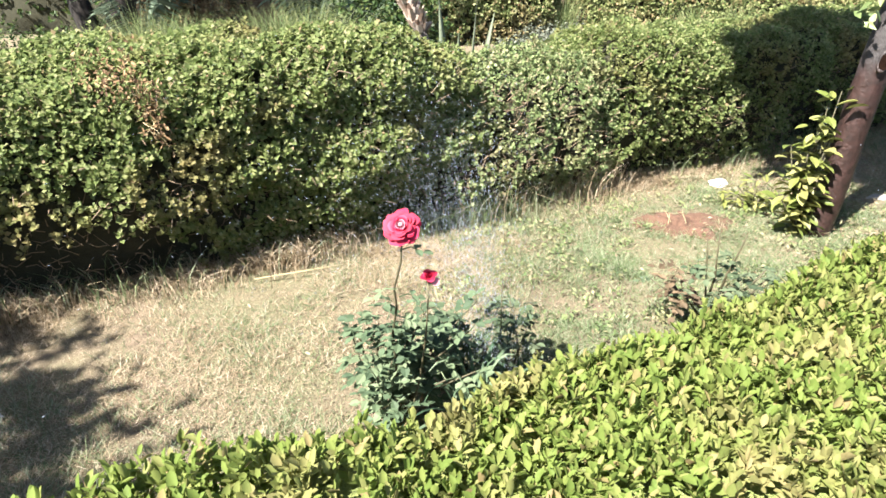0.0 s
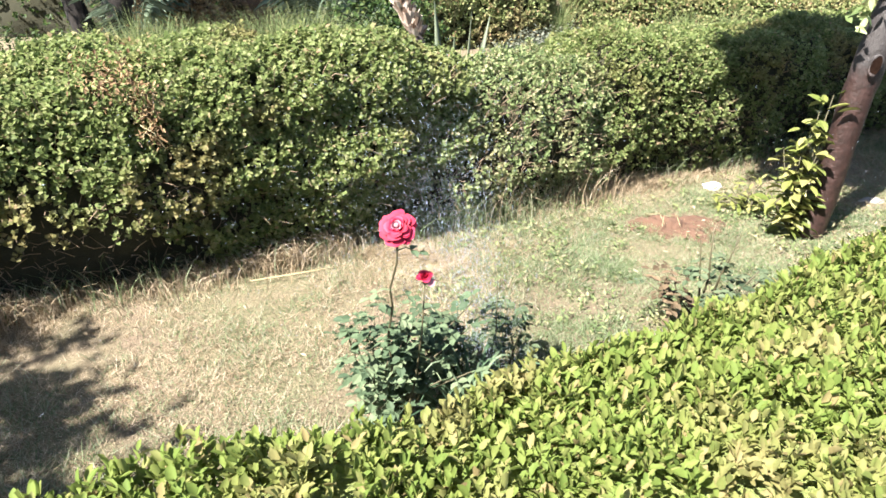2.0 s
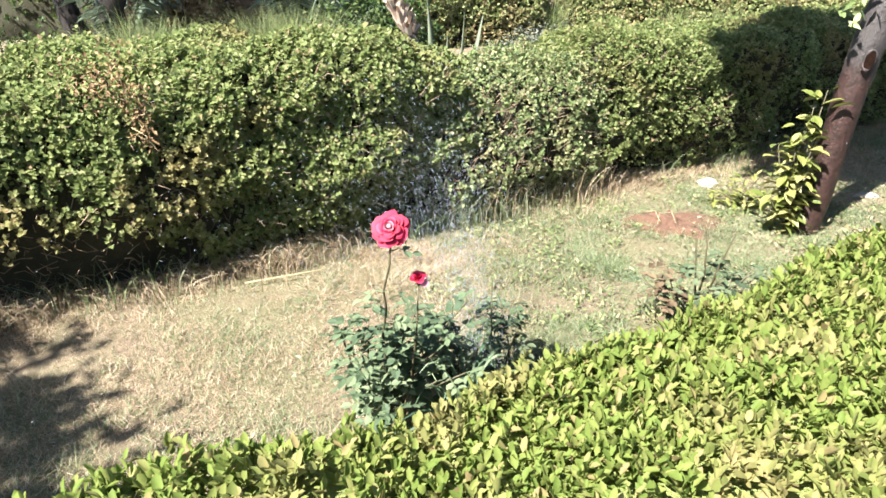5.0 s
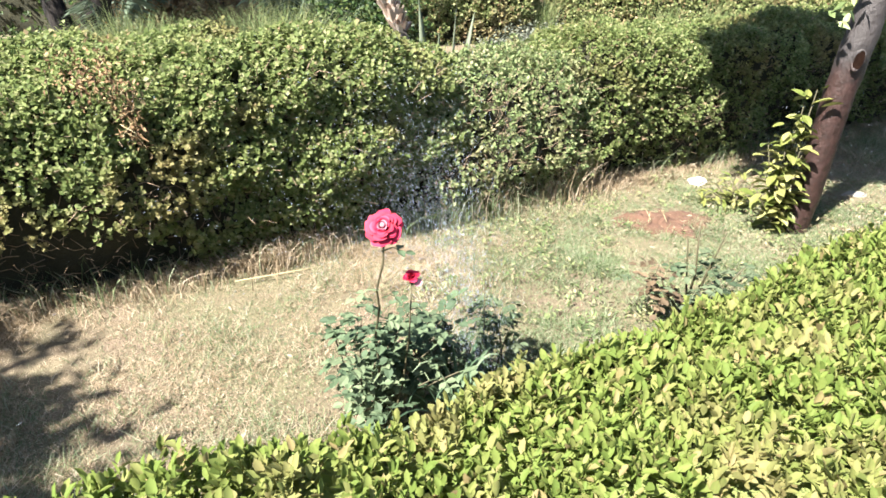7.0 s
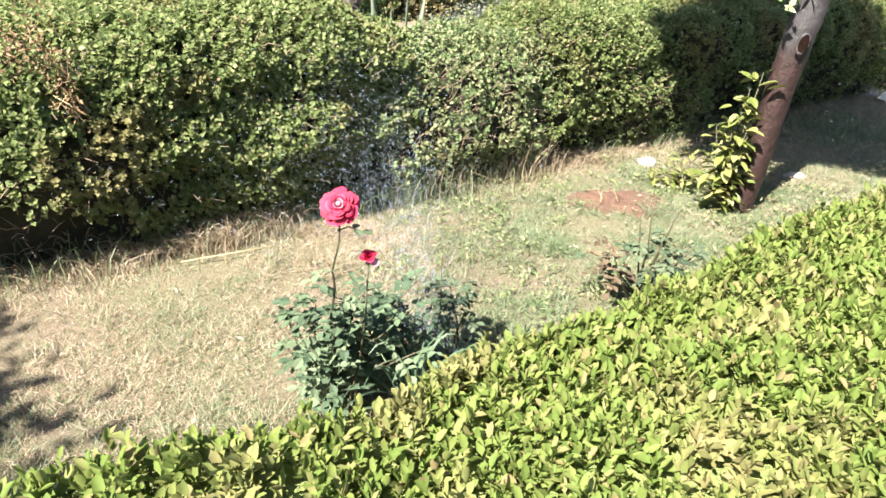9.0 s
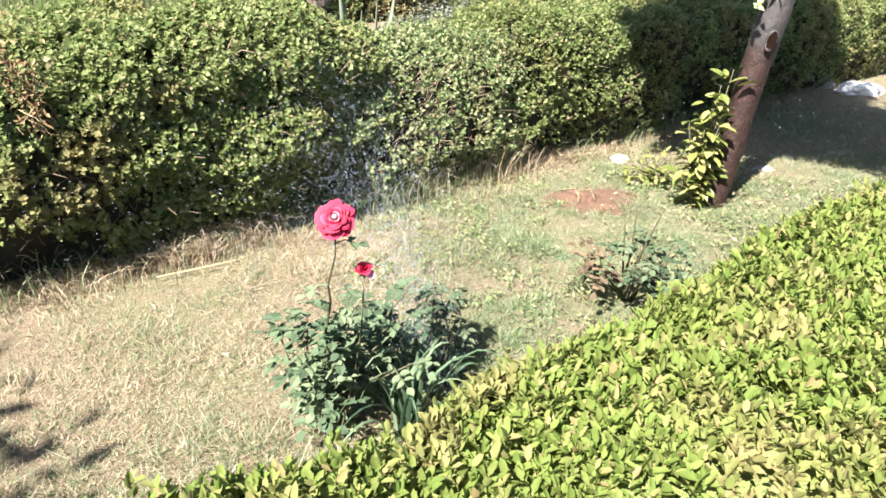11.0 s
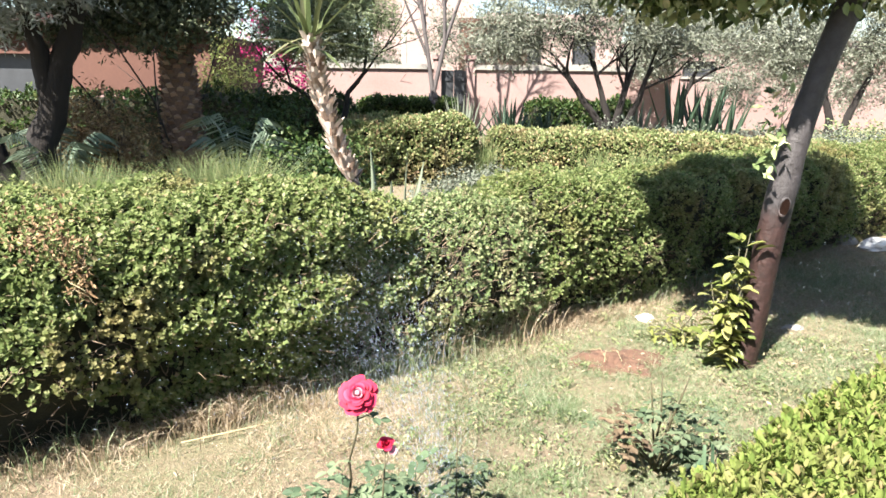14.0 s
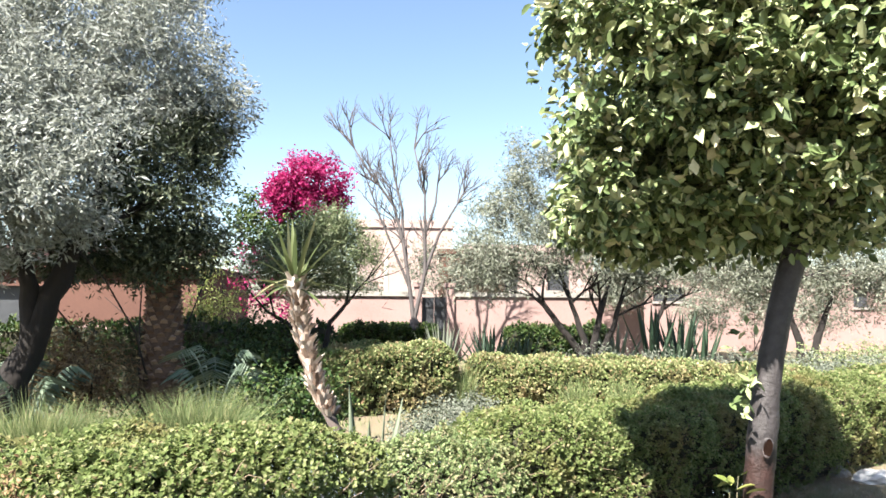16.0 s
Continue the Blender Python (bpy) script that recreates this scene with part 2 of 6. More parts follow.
def citrus_bark():
    m, nt, bsdf = tree_of("citrus_bark")
    co = nt.nodes.new("ShaderNodeTexCoord")
    sep = nt.nodes.new("ShaderNodeSeparateXYZ")
    nt.links.new(co.outputs["Object"], sep.inputs[0])
    n = noise_node(nt, 7.0, 4.0)
    # reddish bark below; the grey above about 0.8 m holds the crown's shade
    red = ramp_node(nt, [(0.3, (0.009, 0.004, 0.003)), (0.55, (0.028, 0.012, 0.010)), (0.68, (0.045, 0.023, 0.020)), (0.8, (0.11, 0.080, 0.074))], noise_node(nt, 26.0, 5.0, 0.7))
    grey = ramp_node(nt, [(0.3, (0.01305, 0.01032, 0.01042)), (0.7, (0.0374, 0.03276, 0.03363))], noise_node(nt, 22.0, 5.0, 0.7))
    add = nt.nodes.new("ShaderNodeMath")
    add.operation = "MULTIPLY_ADD"
    add.inputs[1].default_value = 0.25
    nt.links.new(n, add.inputs[0])
    nt.links.new(sep.outputs[2], add.inputs[2])
    fac = ramp_node(nt, [(0.90, (0, 0, 0)), (1.0, (1, 1, 1))], add.outputs[0])
    nt.links.new(mixed(nt, fac, red, grey), bsdf.inputs["Base Color"])
    bsdf.inputs["Roughness"].default_value = 0.6
    bumped(nt, bsdf, noise_node(nt, 40.0, 5.0, 0.7), 0.7, 0.01)
    return m


def petal_material():
    """Deep red at the foot of a petal, pink towards its rim, with fine veins."""
    m, nt, bsdf = tree_of("rose_petal")
    rand = nt.nodes.new("ShaderNodeObjectInfo").outputs["Random"]
    # foot darkened further for shade between petals, rim raised for highlights
    foot = ramp_node(nt, [(0.0, (0.17, 0.002, 0.010)), (1.0, (0.27, 0.004, 0.020))], rand)
    rim = ramp_node(nt, [(0.0, (0.36, 0.009, 0.036)), (1.0, (0.47, 0.036, 0.085))], rand)
    co = nt.nodes.new("ShaderNodeTexCoord")
    sep = nt.nodes.new("ShaderNodeSeparateXYZ")
    nt.links.new(co.outputs["UV"], sep.inputs[0])
    fac = ramp_node(nt, [(0.66, (0, 0, 0)), (0.95, (1, 1, 1))], sep.outputs[1])
    col = mixed(nt, fac, foot, rim)
    nt.links.new(col, bsdf.inputs["Base Color"])
    bsdf.inputs["Roughness"].default_value = 0.55
    bsdf.inputs["Specular IOR Level"].default_value = 0.15
    bumped(nt, bsdf, noise_node(nt, 400.0, 3.0), 0.25, 0.001)
    tr = nt.nodes.new("ShaderNodeBsdfTranslucent")
    nt.links.new(col, tr.inputs[0])
    mx = nt.nodes.new("ShaderNodeMixShader")
    mx.inputs[0].default_value = 0.2
    nt.links.new(bsdf.outputs[0], mx.inputs[1])
    nt.links.new(tr.outputs[0], mx.inputs[2])
    nt.links.new(mx.outputs[0], nt.nodes["Material Output"].inputs[0])
    return m


def ground_material():
    m, nt, bsdf = tree_of("dry_lawn_ground")
    soil = ramp_node(nt, [(0.3, (0.085, 0.062, 0.041)), (0.55, (0.165, 0.126, 0.085)), (0.75, (0.230, 0.182, 0.128))], noise_node(nt, 40.0, 6.0, 0.7))
    thatch = ramp_node(nt, [(0.3, (0.075, 0.066, 0.036)), (0.55, (0.150, 0.136, 0.077)), (0.8, (0.215, 0.195, 0.122))], noise_node(nt, 70.0, 6.0, 0.75))
    fac = ramp_node(nt, [(0.40, (0, 0, 0)), (0.60, (1, 1, 1))], noise_node(nt, 1.7, 5.0, 0.65))
    nt.links.new(mixed(nt, fac, soil, thatch), bsdf.inputs["Base Color"])
    bsdf.inputs["Roughness"].default_value = 0.95
    bumped(nt, bsdf, noise_node(nt, 60.0, 6.0, 0.75), 0.8, 0.02)
    return m


def water_material():
    m, nt, bsdf = tree_of("water_drop")
    # pale blue body colour stands in for the sunlit glint of the drops
    bsdf.inputs["Base Color"].default_value = (0.44, 0.51, 0.65, 1)
    bsdf.inputs["Roughness"].default_value = 0.08
    bsdf.inputs["Transmission Weight"].default_value = 0.45
    bsdf.inputs["IOR"].default_value = 1.33
    return m


M_DRYLEAF = leaf_material("dry_brown_leaf", [(0.0, (0.066, 0.037, 0.019)), (0.6, (0.182, 0.115, 0.058)), (1.0, (0.352, 0.263, 0.144))], None, 3.0, 0.7, 0.2)
M_HEART = leaf_material("pale_rose_petal", [(0.0, (0.4677, 0.1799, 0.236)), (1.0, (0.5658, 0.3298, 0.3802))], None, 3.0, 0.4, 0.3, True)
M_CITRUS_BARK, M_PETAL, M_GROUND, M_WATER = citrus_bark(), petal_material(), ground_material(), water_material()


# ---- mesh helpers ----
def vnoise(p, scale, seed=0):
    """Smooth noise from 0 to 1 at rows of points."""
    q = np.asarray(p, float) * scale + seed * 17.3
    i = np.floor(q).astype(np.int64)
    f = q - i
    f = f * f * (3 - 2 * f)
    out = np.zeros(len(q))
    for dx in (0, 1):
        for dy in (0, 1):
            for dz in (0, 1):
                h = ((i[:, 0] + dx) * 73856093) ^ ((i[:, 1] + dy) * 19349663) ^ ((i[:, 2] + dz) * 83492791) ^ (seed * 2654435)
                h = (h * 1103515245 + 12345) & 0x7FFFFFFF
                h = ((h >> 13) ^ h) * 60493 & 0x7FFFFFFF
                w = (f[:, 0] if dx else 1 - f[:, 0]) * (f[:, 1] if dy else 1 - f[:, 1]) * (f[:, 2] if dz else 1 - f[:, 2])
                out += w * ((h & 0xFFFF) / 65535.0)
    return out


def unit(a):
    return a / np.maximum(np.linalg.norm(a, axis=-1, keepdims=True), 1e-9)


def array_mesh(name, V, F, mat, smooth=False):
    """A mesh from arrays: V rows of points, F rows of corners, all faces alike in size."""
    me = bpy.data.meshes.new(name)
    k = F.shape[1]
    me.vertices.add(len(V))
    me.vertices.foreach_set("co", np.ascontiguousarray(V, np.float32).ravel())
    me.loops.add(F.size)
    me.loops.foreach_set("vertex_index", np.ascontiguousarray(F, np.int32).ravel())
    me.polygons.add(len(F))
    me.polygons.foreach_set("loop_start", np.arange(0, F.size, k, dtype=np.int32))
    if smooth:
        me.polygons.foreach_set("use_smooth", np.ones(len(F), bool))
    me.update(calc_edges=True)
    me.materials.append(mat)
    return me


class Build:
    """Gathers points and faces of one mesh."""

    def __init__(self):
        self.v, self.f = [], []

    def add(self, verts, faces):
        n = len(self.v)
        self.v += [tuple(p) for p in verts]
        self.f += [tuple(n + i for i in f) for f in faces]

    def box(self, x0, y0, z0, x1, y1, z1):
        self.add([(x, y, z) for z in (z0, z1) for x, y in ((x0, y0), (x1, y0), (x1, y1), (x0, y1))],
                 [(3, 2, 1, 0), (4, 5, 6, 7), (0, 1, 5, 4), (1, 2, 6, 5), (2, 3, 7, 6), (3, 0, 4, 7)])

    def tube(self, pts, radii, n=7, bumps=0.0):
        pts = [Vector(p) for p in pts]
        rings, side = [], Vector((1, 0.3, 0.1))
        for k, p in enumerate(pts):
            d = (pts[min(k + 1, len(pts) - 1)] - pts[max(k - 1, 0)]).normalized()
            side = (side - d * side.dot(d)).normalized()
            other = d.cross(side)
            ring = []
            for j in range(n):
                a = 2 * math.pi * j / n
                r = radii[k] * (1 + bumps * (random.random() - 0.5))
                ring.append(p + (side * math.cos(a) + other * math.sin(a)) * r)
            rings.append(ring)
        verts = [q for ring in rings for q in ring] + [pts[-1]]
        faces = [(k * n + j, k * n + (j + 1) % n, (k + 1) * n + (j + 1) % n, (k + 1) * n + j) for k in range(len(pts) - 1) for j in range(n)]
        last = (len(pts) - 1) * n
        faces += [(last + j, last + (j + 1) % n, len(verts) - 1) for j in range(n)]
        self.add(verts, faces)

    def mesh(self, name, mat, smooth=True):
        me = bpy.data.meshes.new(name)
        me.from_pydata(self.v, [], self.f)
        me.polygons.foreach_set("use_smooth", [smooth] * len(me.polygons))
        me.update()
        me.materials.append(mat)
        return me


def thing(name, at, label, category, group="", kind=""):
    root = new(name)
    root.location = at
    root.empty_display_size = 0.1
    return tagged(root, label, category, group, kind)


def place_of(ob):
    p = Vector(ob.location)
    while ob.parent:
        ob = ob.parent
        p += Vector(ob.location)
    return p


def part(name, me, parent, label="", kind="", m=None):
    """One mesh as a part of a thing. Without m its points are world points."""
    ob = new(name, me)
    ob.parent = parent
    if m is None:
        me.transform(Matrix.Translation(-place_of(parent)))
    else:
        ob.matrix_basis = Matrix.Translation(-place_of(parent)) @ m
    return tagged(ob, label, "", "", kind)


def leaves(name, P, N, length, width, mat, fold=0.22, pointed=False, along=None, curl=0.12, fine=False, coarse=False):
    """One mesh of folded leaves at points P that face N."""
    n = len(P)
    N = unit(N)
    if along is None:
        along = rng.normal(size=(n, 3))
    T = unit(along - (along * N).sum(1, keepdims=True) * N)
    S = np.cross(N, T)
    w = np.broadcast_to(np.asarray(width, float), (n,))[:, None]
    l = np.broadcast_to(np.asarray(length, float), (n,))[:, None]
    a, b, c, d = (0.5, 0.38, 0.27, 0.76) if pointed else (0.46, 0.34, 0.40, 0.76)
    rows = [(0, 0, 0), (a, b, fold), (c, d, fold * 0.7), (0, 1, -curl), (-c, d, fold * 0.7), (-a, b, fold)]
    faces = [[0, 1, 2, 3], [0, 3, 4, 5]]
    if fine:
        half = [(0.30, 0.16, fold * 0.7), (0.50, 0.45, fold), (0.36, 0.78, fold * 0.5)]
        rows = [(0, 0, 0), *half, (0, 1, -curl), *[(-x, y, z) for x, y, z in reversed(half)]]
        faces = [[0, 1, 2, 3, 4], [0, 4, 5, 6, 7]]
    if coarse:
        rows = [(0, 0, 0), (0.5, 0.5, fold * 0.6), (0, 1, -curl), (-0.5, 0.5, fold * 0.6)]
        faces = [[0, 1, 2], [0, 2, 3]]
    V = np.stack([P + S * (x * w) + T * (y * l) + N * (z * w) for x, y, z in rows], 1).reshape(-1, 3)
    F = (np.arange(n)[:, None, None] * len(rows) + np.array(faces)).reshape(-1, len(faces[0]))
    return array_mesh(name, V, F, mat)


def blades(name, P, height, width, lean, mat, bend=0.5, seg=2):
    """One mesh of grass blades rooted at P: lean is a level offset of the tip for each blade."""
    n = len(P)
    h, w = np.asarray(height, float)[:, None], np.asarray(width, float)[:, None]
    turn = rng.uniform(0, 2 * np.pi, n)
    S = np.stack([np.cos(turn), np.sin(turn), 0 * turn], 1)
    up = np.array([0, 0, 1.0])
    rows = []
    for k in range(seg):
        s = k / seg
        mid = P + up * h * (s - 0.25 * bend * s * s) + lean * s * s
        wk = w * (1 - 0.6 * s) * 0.5
        rows += [mid - S * wk, mid + S * wk]
    rows.append(P + up * h * (1 - 0.25 * bend) + lean)
    k = 2 * seg + 1
    V = np.stack(rows, 1).reshape(-1, 3)
    tris = []
    for s in range(seg - 1):
        tris += [[2 * s, 2 * s + 1, 2 * s + 3], [2 * s, 2 * s + 3, 2 * s + 2]]
    tris.append([2 * seg - 2, 2 * seg - 1, 2 * seg])
    F = (np.arange(n)[:, None, None] * k + np.array(tris)).reshape(-1, 3)
    return array_mesh(name, V, F, mat)


AL, AC = np.array((0.855, 0.519, 0.0)), np.array((-0.519, 0.855, 0.0))


def strip(u, v, z):
    """World points from places along and across the lawn strip."""
    u, v, z = np.broadcast_arrays(np.asarray(u, float), np.asarray(v, float), np.asarray(z, float))
    return u[..., None] * AL + v[..., None] * AC + z[..., None] * np.array((0, 0, 1.0))


# ---- hedges ----
def section(s, half, h, r, lean_in):
    """A point of a hedge's outline across it, s from 0 at the front foot to 1 at the back foot: across, up and the outward way."""
    side, corner, top = h - r, r * math.pi / 2, 2 * half - 2 * r
    total = 2 * side + 2 * corner + top
    d = s * total
    v, z, nv, nz = (np.zeros_like(d) for _ in range(4))
    m = d < side
    v[m], z[m], nv[m] = -half, d[m], -1
    m = (d >= side) & (d < side + corner)
    a = (d[m] - side) / r
    v[m], z[m], nv[m], nz[m] = -half + r - r * np.cos(a), h - r + r * np.sin(a), -np.cos(a), np.sin(a)
    m = (d >= side + corner) & (d < side + corner + top)
    v[m], z[m], nz[m] = -half + r + d[m] - side - corner, h, 1
    m = (d >= side + corner + top) & (d < side + 2 * corner + top)
    a = (d[m] - side - corner - top) / r
    v[m], z[m], nv[m], nz[m] = half - r + r * np.sin(a), h - r + r * np.cos(a), np.sin(a), np.cos(a)
    m = d >= side + 2 * corner + top
    v[m], z[m], nv[m] = half, total - d[m], 1
    v = v * (1 - lean_in * np.clip(1 - z / (0.45 * h), 0, 1))
    return v, z, nv, nz, total


def hedge(p0, p1, half, h, count, mat, label, size=(0.032, 0.022), rough=0.05, r=0.16, ends=(0.3, 0.3), lean_in=0.25, bare=0.0, twigs=0, pointed=False, seed=1, up=0.6, category="hedge", group="", deep=0.035, back=0.75, focus=None, hollow=2.6, front=0.0, coarse=False, open_t=0.35, core=None, inset=0.10, bare_end=None):
    p0, p1 = np.array((*p0, 0.0)), np.array((*p1, 0.0))
    length = np.linalg.norm(p1 - p0)
    al = (p1 - p0) / length
    ac = np.array((-al[1], al[0], 0))
    root = thing("hedge", tuple((p0 + p1) / 2), label, category, group)

    def taper(u):
        k = np.ones_like(u)
        for e, dist in ((ends[0], u), (ends[1], length - u)):
            if e > 0:
                x = np.clip(dist / e, 0, 1)
                k *= 0.25 + 0.75 * np.sqrt(np.maximum(1 - (1 - x) ** 2, 0))
        return k

    def surface(u, s, inset):
        v, z, nv, nz, _ = section(s, half, h, r, lean_in)
        k = taper(u)
        q = np.stack([u, v * 1.3, z], 1)
        out = rough * 2.2 * (vnoise(q, 2.3, seed) - 0.5) + rough * 1.6 * (vnoise(q, 6.5, seed + 3) - 0.5) - inset
        v, z = v * k + nv * out, z * (0.55 + 0.45 * k) + nz * out
        P = p0 + u[:, None] * al + v[:, None] * ac + np.maximum(z, 0.0)[:, None] * np.array((0, 0, 1.0))
        N = nv[:, None] * ac + nz[:, None] * np.array((0, 0, 1.0))
        return P, N

    # closed shell behind the leaves; its default colour holds the inner shade
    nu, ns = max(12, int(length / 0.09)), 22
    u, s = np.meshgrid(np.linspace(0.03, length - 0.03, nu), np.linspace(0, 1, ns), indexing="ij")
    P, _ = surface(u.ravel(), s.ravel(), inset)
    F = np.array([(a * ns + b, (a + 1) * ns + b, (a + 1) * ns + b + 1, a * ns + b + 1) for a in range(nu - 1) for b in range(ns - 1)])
    part("inner_shell", array_mesh("inner_shell", P, F, core or M_INNER_SHADE), root, "closed inner shell coloured for the shade behind the leaves")
    shoots = count // 8
    u = rng.uniform(0, length, shoots)
    if focus:
        u[: int(0.9 * shoots)] = rng.uniform(focus[0], focus[1], int(0.9 * shoots))
    s = rng.uniform(0, back, shoots)
    if front:
        s[: int(0.9 * shoots)] = rng.uniform(front, back, int(0.9 * shoots))
    q = np.stack([u, s * 3, 0 * u], 1)
    clump = 0.6 * vnoise(q, 4.5, seed + 9) + 0.4 * vnoise(q, 11.0, seed + 10)
    long_shoot = (rng.uniform(size=shoots) < 0.05) * rng.uniform(0.0, 0.03, shoots)
    P, N = surface(u, s, rng.exponential(deep, shoots) - 0.01 + 0.06 * (0.5 - clump) - long_shoot)
    thin = bare + 0 * u if bare_end is None else bare + (bare_end - bare) * np.clip((u - 4.4) / 0.35, 0, 1)
    keep = rng.uniform(size=shoots) < np.clip(1 - thin * np.clip(1.15 - P[:, 2] / (np.where((u < 4.45) & (thin > 1), 0.72, 0.6) * h), 0, 1), 0, 1) * np.clip(hollow * (1 - 0.75 * N[:, 2]) * np.clip(1.35 - P[:, 2] / h, 0.35, 1) * (clump - 0.5) + 0.70 + 0.18 * np.clip(P[:, 2] / h, 0, 1) + 0.12 * N[:, 2], 0.04, 1)
    P, N = P[keep], N[keep]
    m = len(P)
    # every shoot carries a rosette of eight leaves round its tip
    axis = unit(N * 0.8 + up * np.array((0, 0, 1.0)) + rng.normal(scale=0.35, size=(m, 3)))
    one = unit(np.cross(axis, rng.normal(size=(m, 3))))
    two = np.cross(axis, one)
    pts, ways, faces_up = [], [], []
    for k in range(8):
        a = 2.4 * k + rng.normal(scale=0.3, size=m)
        radial = one * np.cos(a)[:, None] + two * np.sin(a)[:, None]
        t = np.clip(open_t + 0.10 * k + rng.normal(scale=0.2, size=m), 0.1, 1.45)[:, None]
        way = axis * np.cos(t) + radial * np.sin(t)
        pts.append(P - axis * (size[0] * (0.18 * k - 0.2)) + rng.normal(scale=size[0] * 0.15, size=(m, 3)))
        ways.append(way)
        faces_up.append(axis * np.sin(t) - radial * np.cos(t) + rng.normal(scale=0.25, size=(m, 3)))
    P, way, face = np.concatenate(pts), np.concatenate(ways), np.concatenate(faces_up)
    P[:, 2] = np.maximum(P[:, 2], 0.01)
    big = rng.uniform(0.6, 1.2, len(P))
    part("foliage", leaves("foliage", P, face, size[0] * big, size[1] * big * rng.uniform(0.8, 1.2, len(P)), mat, 0.22, pointed, way, 0.15, False, coarse), root, "", "stuff")
    # larger leaves clothe the ends and the far side
    k = int(length * 3600)
    u, s = rng.uniform(0, length, k), rng.uniform(0, 1, k)
    near = (s < back) & ((u > focus[0]) & (u < focus[1]) if focus else True)
    u, s = u[~near], s[~near]
    k = len(u)
    P, N = surface(u, s, rng.uniform(0.0, 0.06, k))
    part("foliage", leaves("foliage", P, N + rng.normal(scale=0.6, size=(k, 3)), rng.uniform(0.04, 0.065, k), rng.uniform(0.028, 0.045, k), mat, 0.22, False, None, 0.15, False, True), root, "", "stuff")
    if twigs:
        b = Build()
        tu, ts = rng.uniform(0.1, length - 0.1, twigs), rng.uniform(0.0, 0.33, twigs)
        P, N = surface(tu, ts, 0.07)
        for p, nrm in zip(P, N):
            a, w = Vector(p), Vector(nrm) * 0.7 + Vector((rng.normal() * 0.5, rng.normal() * 0.5, rng.uniform(0.0, 0.9)))
            L = rng.uniform(0.04, 0.11)
            b.tube([a, a + w * L * 0.5, a + w * L + Vector((0, 0, rng.normal() * 0.02))], [0.0025, 0.002, 0.001], 3)
        part("twig", b.mesh("twigs", M_TWIG), root, "bare dry twigs", "stuff")
    return root


def along(u, v):
    return tuple(u * AL[:2] + v * AC[:2])


# ---- ground ----
def ground():
    xs = np.unique(np.concatenate([np.linspace(-2000, -12, 14), np.linspace(-12, 16, 113), np.linspace(16, 2000, 14)]))
    ys = np.unique(np.concatenate([np.linspace(-2000, -4, 14), np.linspace(-4, 20, 97), np.linspace(20, 3000, 14)]))
    X, Y = np.meshgrid(xs, ys, indexing="ij")
    q = np.stack([X.ravel(), Y.ravel(), 0 * X.ravel()], 1)
    near = np.exp(-((X.ravel() - 1) ** 2 + (Y.ravel() - 3) ** 2) / 80)
    Z = near * 0.03 * (vnoise(q, 1.7, 5) - 0.5)
    V = np.stack([X.ravel(), Y.ravel(), Z], 1)
    nx, ny = len(xs), len(ys)
    F = np.array([(a * ny + b, (a + 1) * ny + b, (a + 1) * ny + b + 1, a * ny + b + 1) for a in range(nx - 1) for b in range(ny - 1)])
    tagged(new("ground", array_mesh("ground", V, F, M_GROUND, True)), "dry trodden garden soil with straw thatch", "ground", "", "structure")


ground()

hedge(along(-2.6, -0.01), along(6.5, -0.01), 0.40, 0.80, 128000, M_NEAR, "clipped low hedge with glossy yellow-green leaves", (0.0192, 0.0090), 0.026, 0.06, (0.2, 0.2), 0.1, 0.0, 260, False, 2, 0.9, "hedge", "", 0.014, 0.74, (1.7, 4.4), 0.2, 0.33, core=M_CORE_LEAFY, inset=0.034, open_t=0.42)
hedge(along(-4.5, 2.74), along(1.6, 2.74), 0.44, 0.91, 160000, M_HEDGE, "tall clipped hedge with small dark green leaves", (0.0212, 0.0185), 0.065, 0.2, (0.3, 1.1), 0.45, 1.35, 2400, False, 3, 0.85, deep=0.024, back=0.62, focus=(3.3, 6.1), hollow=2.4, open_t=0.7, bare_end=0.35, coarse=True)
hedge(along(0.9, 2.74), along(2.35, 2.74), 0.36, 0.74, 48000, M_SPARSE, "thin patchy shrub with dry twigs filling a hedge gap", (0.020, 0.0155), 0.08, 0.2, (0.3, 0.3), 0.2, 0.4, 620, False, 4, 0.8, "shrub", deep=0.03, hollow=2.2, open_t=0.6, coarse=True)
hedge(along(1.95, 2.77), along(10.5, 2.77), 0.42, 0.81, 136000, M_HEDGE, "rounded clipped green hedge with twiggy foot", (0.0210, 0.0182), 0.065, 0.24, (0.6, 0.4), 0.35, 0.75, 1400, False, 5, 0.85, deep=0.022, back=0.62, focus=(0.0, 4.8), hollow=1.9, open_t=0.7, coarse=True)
hedge((-1.1, 8.6), (0.85, 9.15), 0.4, 0.86, 36000, M_MID, "sunlit clipped hedge with reddish young leaves", (0.042, 0.030), 0.07, 0.15, (0.2, 0.3), 0.2, 0.4, 0, False, 6, deep=0.015, back=0.66, hollow=1.2, coarse=True)
hedge((1.15, 9.7), (5.2, 7.4), 0.4, 0.68, 56000, M_MID, "sunlit clipped hedge with brownish patches", (0.042, 0.030), 0.07, 0.15, (0.3, 0.3), 0.2, 0.4, 0, False, 7, deep=0.015, back=0.66, hollow=1.2, coarse=True)
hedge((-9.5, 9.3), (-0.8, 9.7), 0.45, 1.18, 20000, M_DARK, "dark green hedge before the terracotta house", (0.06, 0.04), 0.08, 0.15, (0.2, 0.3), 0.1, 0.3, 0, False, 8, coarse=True)
